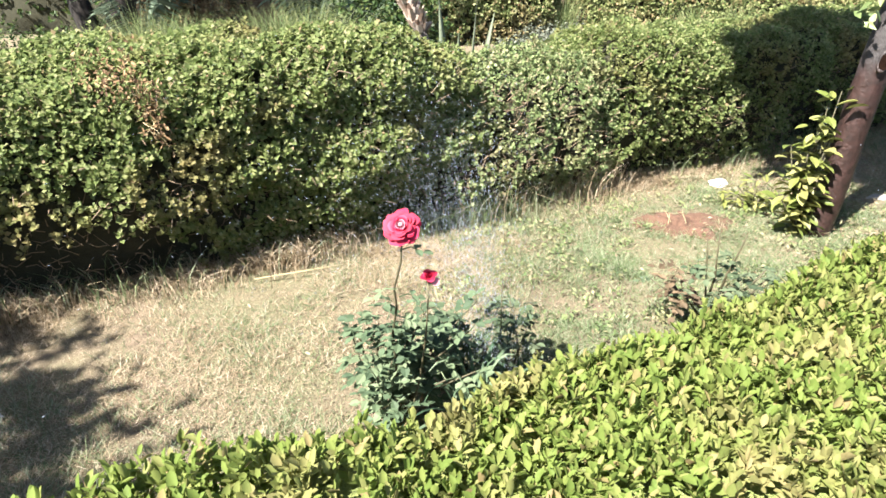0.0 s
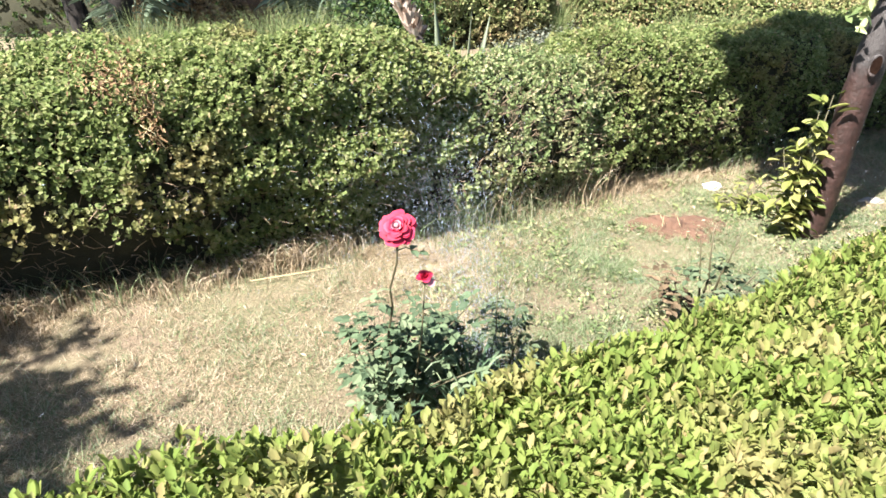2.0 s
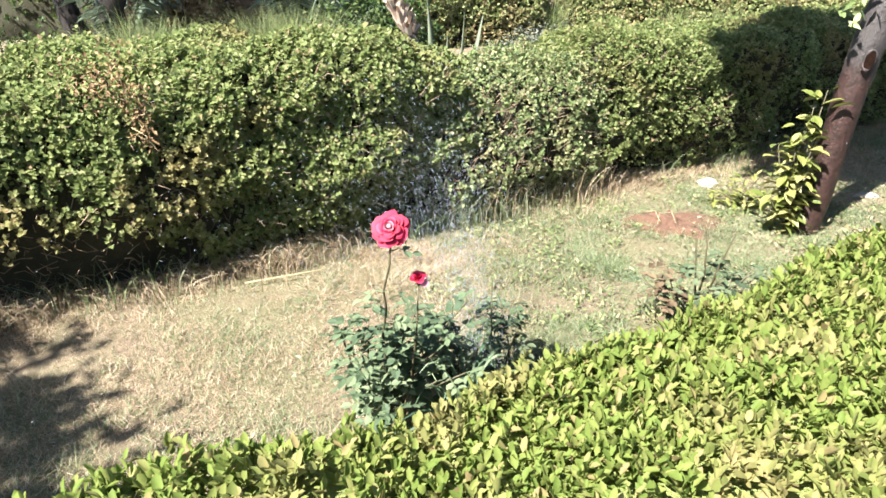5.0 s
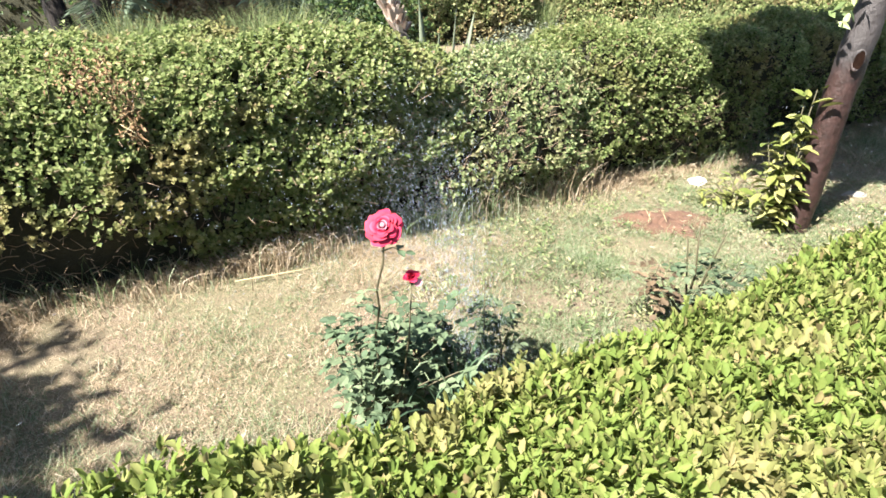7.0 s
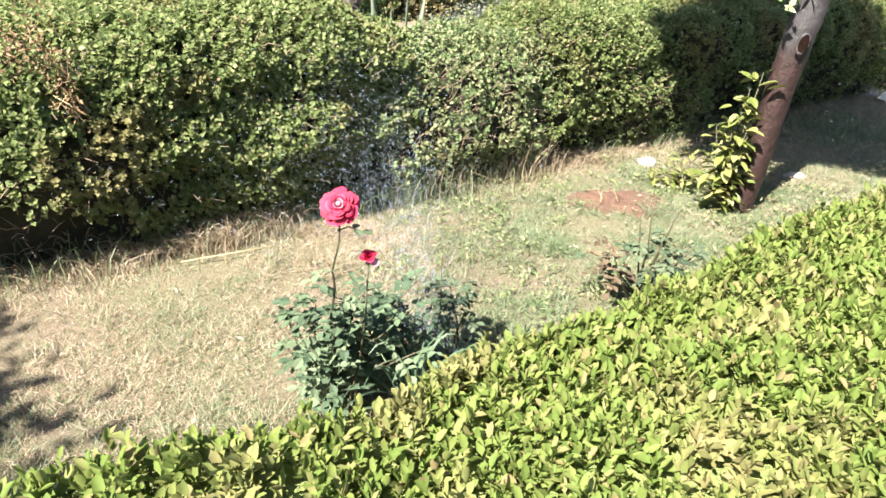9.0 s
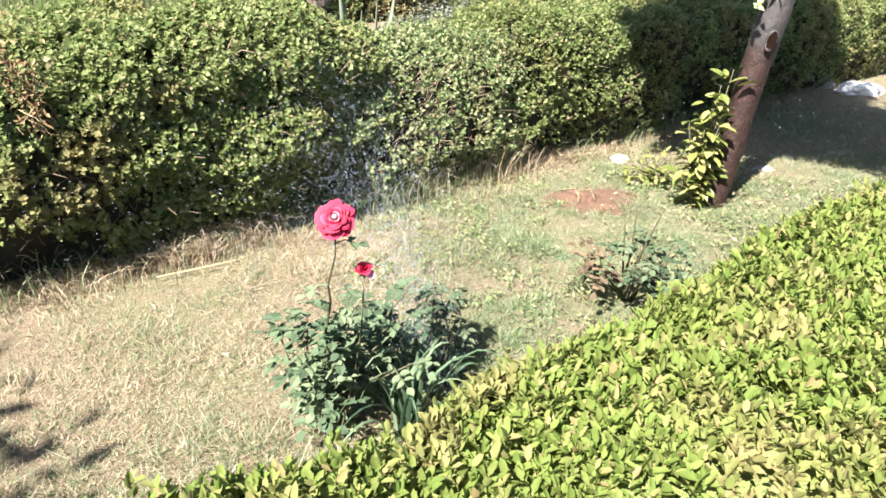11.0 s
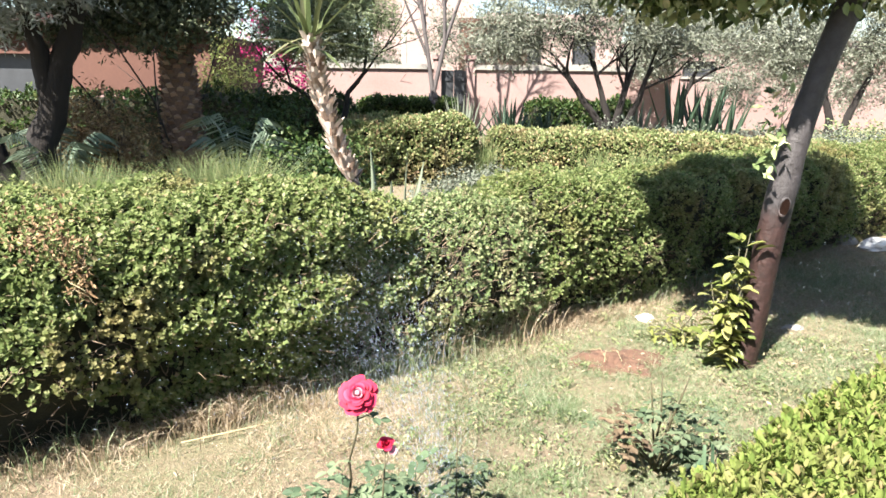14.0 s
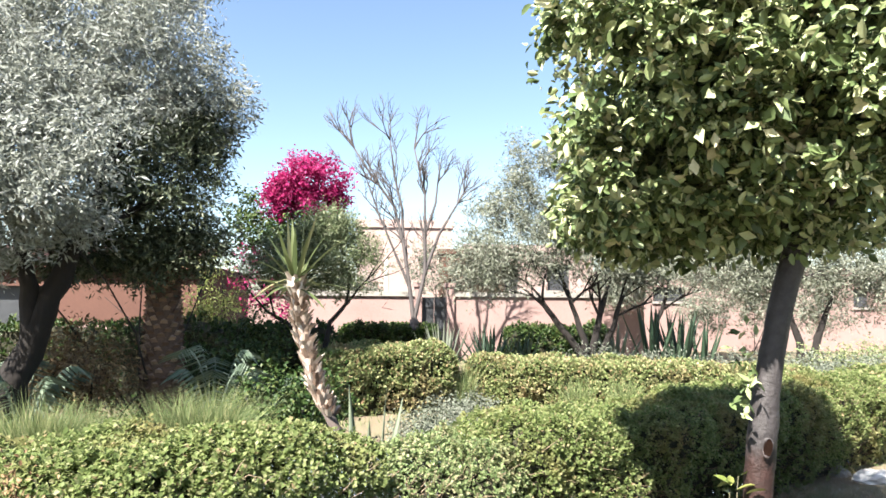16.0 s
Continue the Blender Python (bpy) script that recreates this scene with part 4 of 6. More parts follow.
def second_rose():
    random.seed(52)
    at = (0.80, 1.84, 0.0)
    root = thing("rose_bush", at, "low flowerless rose bush with bare pruned stems", "rose bush")
    ends = [(0.80, 1.66, 0.46), (0.70, 1.72, 0.42), (0.735, 1.72, 0.45), (0.64, 1.78, 0.28), (0.92, 1.74, 0.30), (0.98, 1.82, 0.24), (0.57, 1.84, 0.20), (0.83, 1.68, 0.26), (0.75, 1.66, 0.24), (0.88, 1.92, 0.26), (0.64, 1.70, 0.22), (0.90, 1.66, 0.20)]
    kinds = [compound_leaf(random.uniform(0.04, 0.06), M_ROSELEAF_DULL, random.uniform(0.1, 0.4)) for _ in range(5)]
    dead = [compound_leaf(random.uniform(0.05, 0.07), M_BROWNLEAF, 0.5) for _ in range(2)]
    for k, e in enumerate(ends):
        b = Build()
        mid = (at[0] * 0.45 + e[0] * 0.55 + random.uniform(-0.03, 0.03), at[1] * 0.5 + e[1] * 0.5, e[2] * 0.55)
        b.tube([(at[0] + random.uniform(-0.04, 0.04), at[1], 0), mid, e], [0.0048, 0.0038, 0.0026], 6, 0.2)
        part("stem", b.mesh("stem", M_STEM), root)
        for t in (0.25, 0.6, 0.95) if k > 2 else (0.2, 0.4):
            p = Vector(mid).lerp(Vector(e), t)
            for _ in range(2):
                brown = e[0] < 0.73 and random.random() < 0.6
                me = random.choice(dead if brown else kinds)
                part("leaf", me, root, "brown withered leaf" if brown else "", "", Matrix.Translation(p) @ Matrix.Rotation(random.uniform(0, 6.28), 4, "Z") @ Matrix.Rotation(random.uniform(-0.4, 0.5), 4, "Y"))


second_rose()


def strap_clump(at, count, tall, label, seed, mat=None, wide=0.012, name="grass_clump", tilt_all=1.0):
    random.seed(seed)
    root = thing(name, at, label, "plant")
    for k in range(count):
        rise, reach = random.uniform(0.6, 1.0) * tall, random.uniform(0.12, 0.75) * tall * tilt_all
        me = strap_blade(random.uniform(0.2, 0.9), wide * random.uniform(0.7, 1.2), rise, reach).mesh("blade", mat or M_STRAP, False)
        part("blade", me, root, "", "", Matrix.Translation(Vector(at) + Vector((random.uniform(-0.03, 0.03), random.uniform(-0.03, 0.03), 0))) @ Matrix.Rotation(random.uniform(0, 6.28), 4, "Z"))
    return root


strap_clump((-0.06, 1.18, 0.0), 36, 0.42, "clump of arching blue-green strap leaves beside the rose", 61)
strap_clump((0.05, 1.36, 0.0), 22, 0.18, "small clump of green strap leaves by the sprinkler", 62)
strap_clump((0.82, 1.55, 0.0), 5, 0.40, "few upright strap leaves before the low rose bush", 63, None, 0.016, "grass_clump", 0.5)


# ---- sprinkler and its water ----
def sprinkler():
    at = (0.0, 1.33, 0.0)
    root = thing("sprinkler", at, "small dark garden sprinkler head on a riser", "sprinkler")
    b = Build()
    b.tube([(at[0], at[1], 0), (at[0], at[1], 0.07)], [0.010, 0.009], 10)
    part("riser", b.mesh("riser", M_SHUTTER), root)
    b = Build()
    b.tube([(at[0], at[1], 0.07), (at[0], at[1], 0.085), (at[0] - 0.005, at[1], 0.10)], [0.012, 0.011, 0.006], 10)
    part("nozzle", b.mesh("nozzle", M_SHUTTER), root)
    n = 12000
    # droplets thrown outwards over the lawn on falling arcs
    yaw = np.concatenate([rng.normal(0.28, 0.20, n // 2), rng.normal(0.45, 0.45, n - n // 2)])
    out = np.stack([-np.sin(yaw), np.cos(yaw)], 1)
    speed = rng.uniform(2.8, 4.6, n)
    pitch = np.radians(rng.uniform(35, 72, n))
    t = rng.uniform(0.02, 1.0, n) ** 0.8 * 0.75
    vx, vz = speed * np.cos(pitch), speed * np.sin(pitch)
    d, z = vx * t, 0.11 + vz * t - 4.9 * t * t
    P = np.stack([at[0] + out[:, 0] * d, at[1] + out[:, 1] * d, z], 1) + rng.normal(scale=0.02, size=(n, 3))
    V = np.stack([out[:, 0] * vx, out[:, 1] * vx, vz - 9.8 * t], 1)
    # finer water that falls back round the head
    k = 3000
    Q = np.array((at[0], at[1], 0)) + np.stack([rng.normal(0, 0.045, k), rng.normal(0, 0.05, k), 0.06 + 0.40 * rng.beta(1.0, 1.8, k)], 1)
    P, V = np.concatenate([P, Q]), np.concatenate([V, np.stack([rng.normal(0, 0.25, k), rng.normal(0, 0.25, k), -1.5 * np.ones(k)], 1)])
    # stray drops drift over the shaded end of the lawn
    k = 1000
    Q = strip(rng.uniform(2.6, 5.2, k), rng.uniform(1.0, 2.2, k), rng.uniform(0.05, 0.75, k))
    P, V = np.concatenate([Q, P]), np.concatenate([np.stack([rng.normal(0.3, 0.3, k), rng.normal(0.2, 0.3, k), -1.5 * np.ones(k)], 1), V])
    ok = (P[:, 2] > 0.02) & (P @ AC < 2.25)
    P, D = P[ok], unit(V[ok])
    k = len(P)
    S = unit(np.cross(D, rng.normal(size=(k, 3))))
    T = np.cross(D, S)
    r, L = (rng.uniform(0.00025, 0.00055, k) * np.where(np.arange(k) > k - 3000, 0.5, 1.0))[:, None], rng.uniform(0.003, 0.011, k)[:, None]
    rows = [P - D * L, P + S * r, P - S * r * 0.5 + T * r * 0.87, P - S * r * 0.5 - T * r * 0.87, P + D * L]
    W = np.stack(rows, 1).reshape(-1, 3)
    tri = np.array([[0, 2, 1], [0, 3, 2], [0, 1, 3], [4, 1, 2], [4, 2, 3], [4, 3, 1]])
    F = (np.arange(k)[:, None, None] * 5 + tri).reshape(-1, 3)
    tagged(new("water_spray", array_mesh("water_spray", W, F, M_WATER)), "fine water droplets thrown by the garden sprinkler", "water", "", "stuff")


sprinkler()


# ---- trees ----
def wander(p, d, length, n, wob):
    """A crooked line from p along d."""
    pts, p, d = [Vector(p)], Vector(p), Vector(d).normalized()
    for _ in range(n):
        d = (d + Vector((random.gauss(0, wob), random.gauss(0, wob), random.gauss(0, wob * 0.6)))).normalized()
        p = p + d * (length / n)
        pts.append(p.copy())
    return pts, d


def branch_out(parent, tips, pts, d, r, length, depth, spread, b, kids=(2, 3), lift=0.15):
    """Forks a limb again and again into one mesh, and keeps the tips."""
    tips.append(pts[-1])
    if depth == 0:
        return
    for _ in range(random.randint(*kids)):
        nd = (d + Vector((random.gauss(0, spread), random.gauss(0, spread), random.gauss(lift, spread * 0.5)))).normalized()
        start = pts[random.randint(max(1, len(pts) - 3), len(pts) - 1)]
        q, e = wander(start, nd, length * random.uniform(0.7, 1.1), 4, 0.12)
        b.tube(q, [r * (1 - 0.45 * i / 4) for i in range(5)], 5)
        branch_out(parent, tips, q, e, r * 0.55, length * 0.72, depth - 1, spread, b, kids, lift)


def crown(lumps, count, per, spread, leaf, mat, droop=0.0, pointed=True, gap=0.45, seed=5, shell=0.55, fine=False, coarse=False, clumps=0, outward=0.6, underside=None):
    """Leaves in small sprays over several lumps, each a centre and radii; gaps by noise."""
    P, N, A = [], [], []
    if clumps:
        small = []
        for x, y, z, a, b, c in lumps:
            for _ in range(clumps):
                w = unit(rng.normal(size=(1, 3)))[0] * rng.uniform(0.6, 0.95)
                k = rng.uniform(0.24, 0.42)
                small.append((x + w[0] * a, y + w[1] * b, z + w[2] * c, a * k, b * k, c * k * 0.8))
        lumps = lumps + small
    vol = np.array([a * b * c for *_, a, b, c in lumps]) ** 0.67
    for lump, m in zip(lumps, (count * vol / vol.sum()).astype(int)):
        c, rad = np.array(lump[:3]), np.array(lump[3:])
        w = unit(rng.normal(size=(m, 3)))
        rr = (1 - rng.uniform(size=m) ** 1.6 * shell)[:, None]
        k = 0.72 + 0.46 * vnoise(w * 2.0 + 10, 1.9, seed)
        Q = c + w * rad * rr * k[:, None]
        keep = vnoise(Q, 2.2 / max(0.5, rad.min()), seed + 1) * 0.6 + vnoise(Q, 7.0 / max(0.5, rad.min()), seed + 2) * 0.4 > gap - 0.1
        Q, w = Q[keep], w[keep]
        way = unit(w + rng.normal(scale=0.6, size=w.shape) + np.array((0, 0, 0.2 - droop)))
        s = rng.uniform(-0.5, 1.0, (len(Q), per))[..., None]
        pts = Q[:, None] + way[:, None] * s * spread + rng.normal(scale=spread * 0.28, size=(len(Q), per, 3))
        P.append(pts.reshape(-1, 3))
        A.append((way[:, None] + rng.normal(scale=0.6, size=pts.shape)).reshape(-1, 3))
        N.append((w[:, None] * outward + rng.normal(scale=0.6, size=pts.shape) + np.array((0, 0, 0.5))).reshape(-1, 3))
    P, N, A = np.concatenate(P), np.concatenate(N), np.concatenate(A)
    if underside is not None:
        ok = P[:, 2] > underside(P)
        P, N, A = P[ok], N[ok], A[ok]
    k = rng.uniform(0.5, 1.3, len(P))
    return leaves("crown", P, N, leaf[0] * k, leaf[1] * k, mat, 0.2, pointed, A, 0.15, fine, coarse)


def citrus_tree():
    random.seed(71)
    base = (1.555, 2.66, 0.0)
    root = thing("orange_tree", base, "orange tree with a leaning trunk and dense round crown", "tree")
    b = Build()
    line = [(1.575, 2.775, -0.02), (1.590, 2.765, 0.05), (1.600, 2.73, 0.25), (1.600, 2.70, 0.5), (1.600, 2.67, 0.72), (1.607, 2.65, 0.88), (1.632, 2.65, 1.08), (1.668, 2.65, 1.27), (1.725, 2.65, 1.5), (1.80, 2.65, 1.74), (1.84, 2.66, 1.9)]
    dense, rad = [], []
    widths = [0.088, 0.074, 0.066, 0.063, 0.064, 0.066, 0.060, 0.055, 0.053, 0.058, 0.05]
    for k in range(len(line) - 1):
        for j in range(3):
            dense.append(Vector(line[k]).lerp(Vector(line[k + 1]), j / 3))
            rad.append(widths[k] + (widths[k + 1] - widths[k]) * j / 3)
    b.tube(dense, rad, 16, 0.10)
    part("trunk", b.mesh("trunk", M_CITRUS_BARK), root)
    # healed wound: pale rim round a disc coloured dark for the hollow's shade
    c, toward = Vector((1.593, 2.583, 0.85)), Vector((-0.32, -0.95, 0.0)).normalized()
    side, up = Vector((0.95, -0.32, 0.0)).normalized(), Vector((0.12, 0.0, 1.0)).normalized()
    rim, hole = Build(), Build()
    ring = [c + side * (0.019 * math.cos(a)) + up * (0.042 * math.sin(a)) + toward * (0.004 - 0.010 * math.cos(a) ** 2) for a in [2 * math.pi * k / 20 for k in range(21)]]
    rim.tube(ring, [0.0065 + 0.0025 * math.sin(k) for k in range(21)], 7)
    part("rim", rim.mesh("rim", M_CITRUS_BARK), root, "pale healed rim of bark")
    pts = [c + toward * 0.004]
    for r, dep in ((0.5, 0.005), (1.0, 0.007)):
        pts += [c + side * (0.019 * r * math.cos(a)) + up * (0.042 * r * math.sin(a)) + toward * dep for a in [2 * math.pi * k / 16 for k in range(16)]]
    hole.add(pts, [(0, 1 + k, 1 + (k + 1) % 16) for k in range(16)] + [(1 + k, 17 + k, 17 + (k + 1) % 16, 1 + (k + 1) % 16) for k in range(16)])
    part("knothole", hole.mesh("knothole", M_HOLLOW_SHADE), root, "knothole disc with the hollow's shade in its colour")
    for d in ((-0.7, -0.2, 0.8), (0.5, -0.5, 0.9), (0.7, 0.4, 0.8), (-0.3, 0.7, 0.9), (0.0, 0.0, 1.0)):
        bb = Build()
        q, e = wander((1.81, 2.65, 1.78), d, 0.65, 5, 0.12)
        bb.tube(q, [0.034 - 0.004 * i for i in range(6)], 7, 0.1)
        branch_out(root, [], q, e, 0.013, 0.4, 2, 0.5, bb)
        part("limb", bb.mesh("limb", M_BARK), root)
    lumps = [(1.66, 2.45, 2.80, 0.94, 0.88, 0.86), (1.10, 2.12, 2.62, 0.46, 0.44, 0.38), (1.85, 1.80, 2.46, 0.56, 0.42, 0.40), (2.15, 2.85, 2.28, 0.5, 0.5, 0.45), (1.45, 2.06, 2.95, 0.52, 0.42, 0.42), (1.42, 2.50, 2.00, 0.72, 0.54, 0.30), (1.20, 2.02, 2.22, 0.42, 0.34, 0.28), (1.75, 2.15, 2.25, 0.5, 0.4, 0.3), (2.0, 2.75, 2.0, 0.5, 0.45, 0.25), (1.05, 2.62, 2.15, 0.34, 0.38, 0.36), (1.02, 2.86, 1.98, 0.30, 0.30, 0.26), (0.66, 2.2, 2.62, 0.16, 0.14, 0.12), (0.68, 2.25, 2.25, 0.14, 0.14, 0.16), (0.80, 2.25, 1.90, 0.17, 0.15, 0.14)]

    def underside(P):
        """The crown's lower edge rises towards its sunny side, most where it is thin."""
        return 1.63 + (0.40 + 0.80 * np.clip((1.75 - P[:, 0]) / 0.6, 0, 1)) * np.clip(2.40 - P[:, 1], 0, 1.2) + 0.12 * vnoise(P, 4.0, 78)

    part("crown", crown(lumps, 5600, 9, 0.07, (0.053, 0.027), M_ORANGE, 0.35, True, 0.55, 77, 0.12, True, clumps=7, outward=0.9, underside=underside), root, "dense glossy citrus leaves", "stuff")
    inner = [(x, y + 0.10, z, 0.60 * a, 0.60 * b, 0.60 * c) for x, y, z, a, b, c in lumps] + [(1.30, 2.98, 2.10, 0.50, 0.42, 0.42), (1.80, 3.20, 2.30, 0.62, 0.50, 0.55), (2.00, 3.15, 2.45, 0.50, 0.50, 0.60)]
    part("crown", crown(inner, 4600, 9, 0.08, (0.066, 0.038), M_ORANGE, 0.35, True, 0.18, 79, 0.5, coarse=True, underside=underside), root, "shaded inner citrus leaves", "stuff")
    # twigs with leaves on the trunk
    k = 40
    P = np.stack([rng.normal(1.56, 0.035, k), rng.normal(2.58, 0.03, k), rng.uniform(0.98, 1.40, k)], 1) - np.array((0.055, 0, 0))
    part("trunk_sprig", leaves("trunk_sprig", P, rng.normal(size=(k, 3)) + np.array((-0.3, -0.5, 0.6)), 0.06, 0.026, M_ORANGE, 0.2, True), root, "small leafy sprig on the trunk", "stuff")


citrus_tree()


def sprout(name, at, stems, label, seed, leaf=(0.072, 0.038)):
    """Fresh shoots with large single leaves."""
    random.seed(seed)
    root = thing(name, at, label, "plant")
    kinds = []
    for _ in range(4):
        b = Build()
        L, W = leaf
        out = [(0, 0, 0), (0.25 * L, 0.42 * W, 0.1 * W), (0.55 * L, 0.5 * W, 0.1 * W), (0.82 * L, 0.3 * W, 0), (L, 0, -0.25 * W), (0.82 * L, -0.3 * W, 0), (0.55 * L, -0.5 * W, 0.1 * W), (0.25 * L, -0.42 * W, 0.1 * W), (0.5 * L, 0, random.uniform(-0.12, 0) * W)]
        b.add(out, [(0, 1, 2, 8), (8, 2, 3, 4), (8, 4, 5, 6), (0, 8, 6, 7)])
        kinds.append(b.mesh("leaf", M_SPROUT, False))
    for tip in stems:
        b = Build()
        a, e = Vector(at), Vector(tip)
        mid = a.lerp(e, 0.5) + Vector((-0.03, -0.02, 0.03))
        b.tube([a, mid, e], [0.006, 0.004, 0.002], 5)
        part("stem", b.mesh("stem", M_STEM), root)
        n = max(5, int((e - a).length / 0.023))
        for k in range(n):
            t = 0.15 + 0.85 * k / (n - 1)
            p = a.lerp(mid, t * 2) if t < 0.5 else mid.lerp(e, t * 2 - 1)
            p = p + Vector((random.gauss(-0.012, 0.02), random.gauss(0, 0.02), random.gauss(0, 0.012)))
            m = Matrix.Translation(p) @ Matrix.Rotation(2.4 * k + random.uniform(-0.4, 0.4), 4, "Z") @ Matrix.Rotation(random.uniform(-0.5, 0.6), 4, "Y") @ Matrix.Rotation(random.uniform(-0.6, 0.6), 4, "X")
            s = random.uniform(0.75, 1.15)
            part("leaf", random.choice(kinds), root, "", "", m @ Matrix.Diagonal((s, s, s, 1)))
    return root


sprout("citrus_shoots", (1.505, 2.72, 0.0), [(1.494, 2.66, 0.71), (1.462, 2.68, 0.65), (1.459, 2.70, 0.57), (1.501, 2.66, 0.55), (1.508, 2.68, 0.42), (1.351, 2.70, 0.46), (1.413, 2.66, 0.49), (1.421, 2.68, 0.33), (1.413, 2.70, 0.16), (1.321, 2.66, 0.25), (1.455, 2.68, 0.24)], "yellow-green leafy shoots at the foot of the orange trunk", 81, (0.080, 0.040))
sprout("weed_patch", (1.41, 3.05, 0.0), [(1.41 + 0.20 * math.cos(2.4 * k) * (0.4 + 0.6 * (k % 5) / 4), 3.05 + 0.14 * math.sin(2.4 * k), 0.07 + 0.025 * (k % 4)) for k in range(12)], "patch of low yellow-green seedlings in the lawn", 82, (0.075, 0.020))


def shade_tree():
    """The tree beside the lawn whose shade falls on the grass."""
    random.seed(91)
    root = thing("orange_tree", (-3.1, -0.75, 0.0), "orange tree shading the end of the lawn", "tree")
    b = Build()
    b.tube([(-3.1, -0.75, 0), (-3.06, -0.72, 0.8), (-2.95, -0.6, 2.0)], [0.08, 0.06, 0.05], 10, 0.1)
    part("trunk", b.mesh("trunk", M_BARK), root)
    part("crown", crown([(-3.22, -0.64, 2.35, 0.62, 0.54, 0.50), (-2.80, -1.02, 2.3, 0.60, 0.54, 0.48)], 1500, 6, 0.11, (0.092, 0.046), M_ORANGE, 0.3, True, 0.47, 92, 0.8), root, "dense glossy citrus leaves", "stuff")


shade_tree()


def olive(at, stems, lumps, count, per, mat, label, leaf=(0.055, 0.014), seed=101, spread=0.16, trunk_r=0.11, bark=None, gap=0.45, clumps=8):
    random.seed(seed)
    root = thing("olive_tree", at, label, "tree", "olive trees")
    for pts, r in stems:
        b = Build()
        dense, rad = [], []
        for k in range(len(pts) - 1):
            for j in range(4):
                f = j / 4
                dense.append(Vector(pts[k]).lerp(Vector(pts[k + 1]), f) + Vector((random.gauss(0, r * 0.12), random.gauss(0, r * 0.12), 0)))
                rad.append(r * (1 - 0.55 * (k + f) / (len(pts) - 1)))
        dense.append(Vector(pts[-1]))
        rad.append(r * 0.42)
        b.tube(dense, rad, 9, 0.25)
        d = (Vector(pts[-1]) - Vector(pts[-2])).normalized()
        branch_out(root, [], dense[-4:], d, r * 0.35, 0.7, 3, 0.55, b)
        part("trunk", b.mesh("trunk", bark or M_BARK), root)
    part("crown", crown(lumps, count, per, spread, leaf, mat, 0.1, True, gap, seed, 0.75, coarse=True, clumps=clumps), root, "grey-green olive foliage", "stuff")
    return root


olive((-3.75, 6.3, 0.0), [([(-3.75, 6.3, 0), (-3.60, 6.3, 0.6), (-3.42, 6.3, 1.1), (-3.22, 6.3, 1.65), (-3.0, 6.3, 2.2)], 0.17), ([(-3.42, 6.3, 1.05), (-3.42, 6.2, 1.6), (-3.55, 6.1, 2.2)], 0.10), ([(-3.9, 6.35, 0), (-4.1, 6.4, 0.8), (-4.3, 6.4, 1.6), (-4.2, 6.3, 2.3)], 0.12)],
      [(-3.9, 5.7, 2.65, 1.4, 1.0, 0.95), (-3.3, 6.7, 3.9, 1.5, 1.1, 1.0), (-2.70, 7.2, 4.1, 0.85, 0.8, 1.0), (-2.2, 7.2, 3.6, 0.6, 0.5, 0.5), (-4.6, 6.9, 4.2, 1.5, 1.2, 1.2), (-3.4, 7.6, 5.4, 1.15, 1.1, 0.85), (-4.1, 5.6, 3.3, 1.1, 0.7, 0.7), (-3.2, 5.6, 2.4, 0.7, 0.5, 0.55)], 8200, 17, M_OLIVE, "large old olive tree with dark twisted trunks", (0.070, 0.020), 111, 0.14, gap=0.34, clumps=14)
olive((-0.95, 8.8, 0.0), [([(-0.95, 8.8, 0), (-0.95, 8.8, 0.7), (-0.85, 8.8, 1.2), (-0.6, 8.8, 1.5)], 0.05), ([(-0.95, 8.8, 0.4), (-1.3, 8.8, 1.1), (-1.7, 8.8, 1.35)], 0.045)],
      [(-0.75, 8.8, 2.05, 0.65, 0.6, 0.5), (-1.45, 8.8, 1.95, 0.65, 0.6, 0.45), (-0.9, 8.9, 2.45, 0.5, 0.5, 0.3)], 1900, 18, M_OLIVE_GREEN, "small young olive tree with thin stems", (0.06, 0.016), 121, 0.16)
olive((3.45, 11.5, 0.0), [([(3.45, 11.5, 0), (3.40, 11.5, 0.6), (3.0, 11.5, 1.1), (2.65, 11.5, 1.6)], 0.09), ([(3.5, 11.5, 0), (3.45, 11.4, 0.8), (3.15, 11.4, 1.7)], 0.08), ([(3.55, 11.5, 0), (3.65, 11.5, 0.8), (3.9, 11.5, 1.7)], 0.09), ([(3.65, 11.5, 0.3), (3.95, 11.5, 0.9), (4.2, 11.5, 1.6)], 0.075)],
      [(2.1, 11.5, 2.6, 1.1, 1.0, 1.0), (3.4, 11.5, 2.75, 1.4, 1.1, 1.05), (4.5, 11.6, 2.2, 0.7, 0.8, 0.55), (2.35, 11.5, 3.8, 0.4, 0.5, 0.8), (3.1, 11.5, 4.0, 0.45, 0.5, 0.8), (1.5, 11.5, 2.1, 0.5, 0.6, 0.6)], 3300, 20, M_OLIVE_PALE, "sunlit olive tree with several slender trunks", (0.075, 0.019), 131, 0.2)
olive((8.6, 13.0, 0.0), [([(8.6, 13, 0), (8.55, 13, 0.7), (8.3, 13, 1.5)], 0.1), ([(8.7, 13, 0), (8.95, 13, 0.8), (9.3, 13, 1.6)], 0.1)],
      [(8.9, 13.2, 2.4, 1.6, 1.0, 1.05), (7.5, 13.5, 2.3, 1.2, 0.9, 0.85), (10.4, 13.0, 2.1, 1.4, 0.9, 1.0)], 3200, 16, M_OLIVE_PALE, "distant pale olive tree by the garden wall", (0.09, 0.022), 141, 0.22)
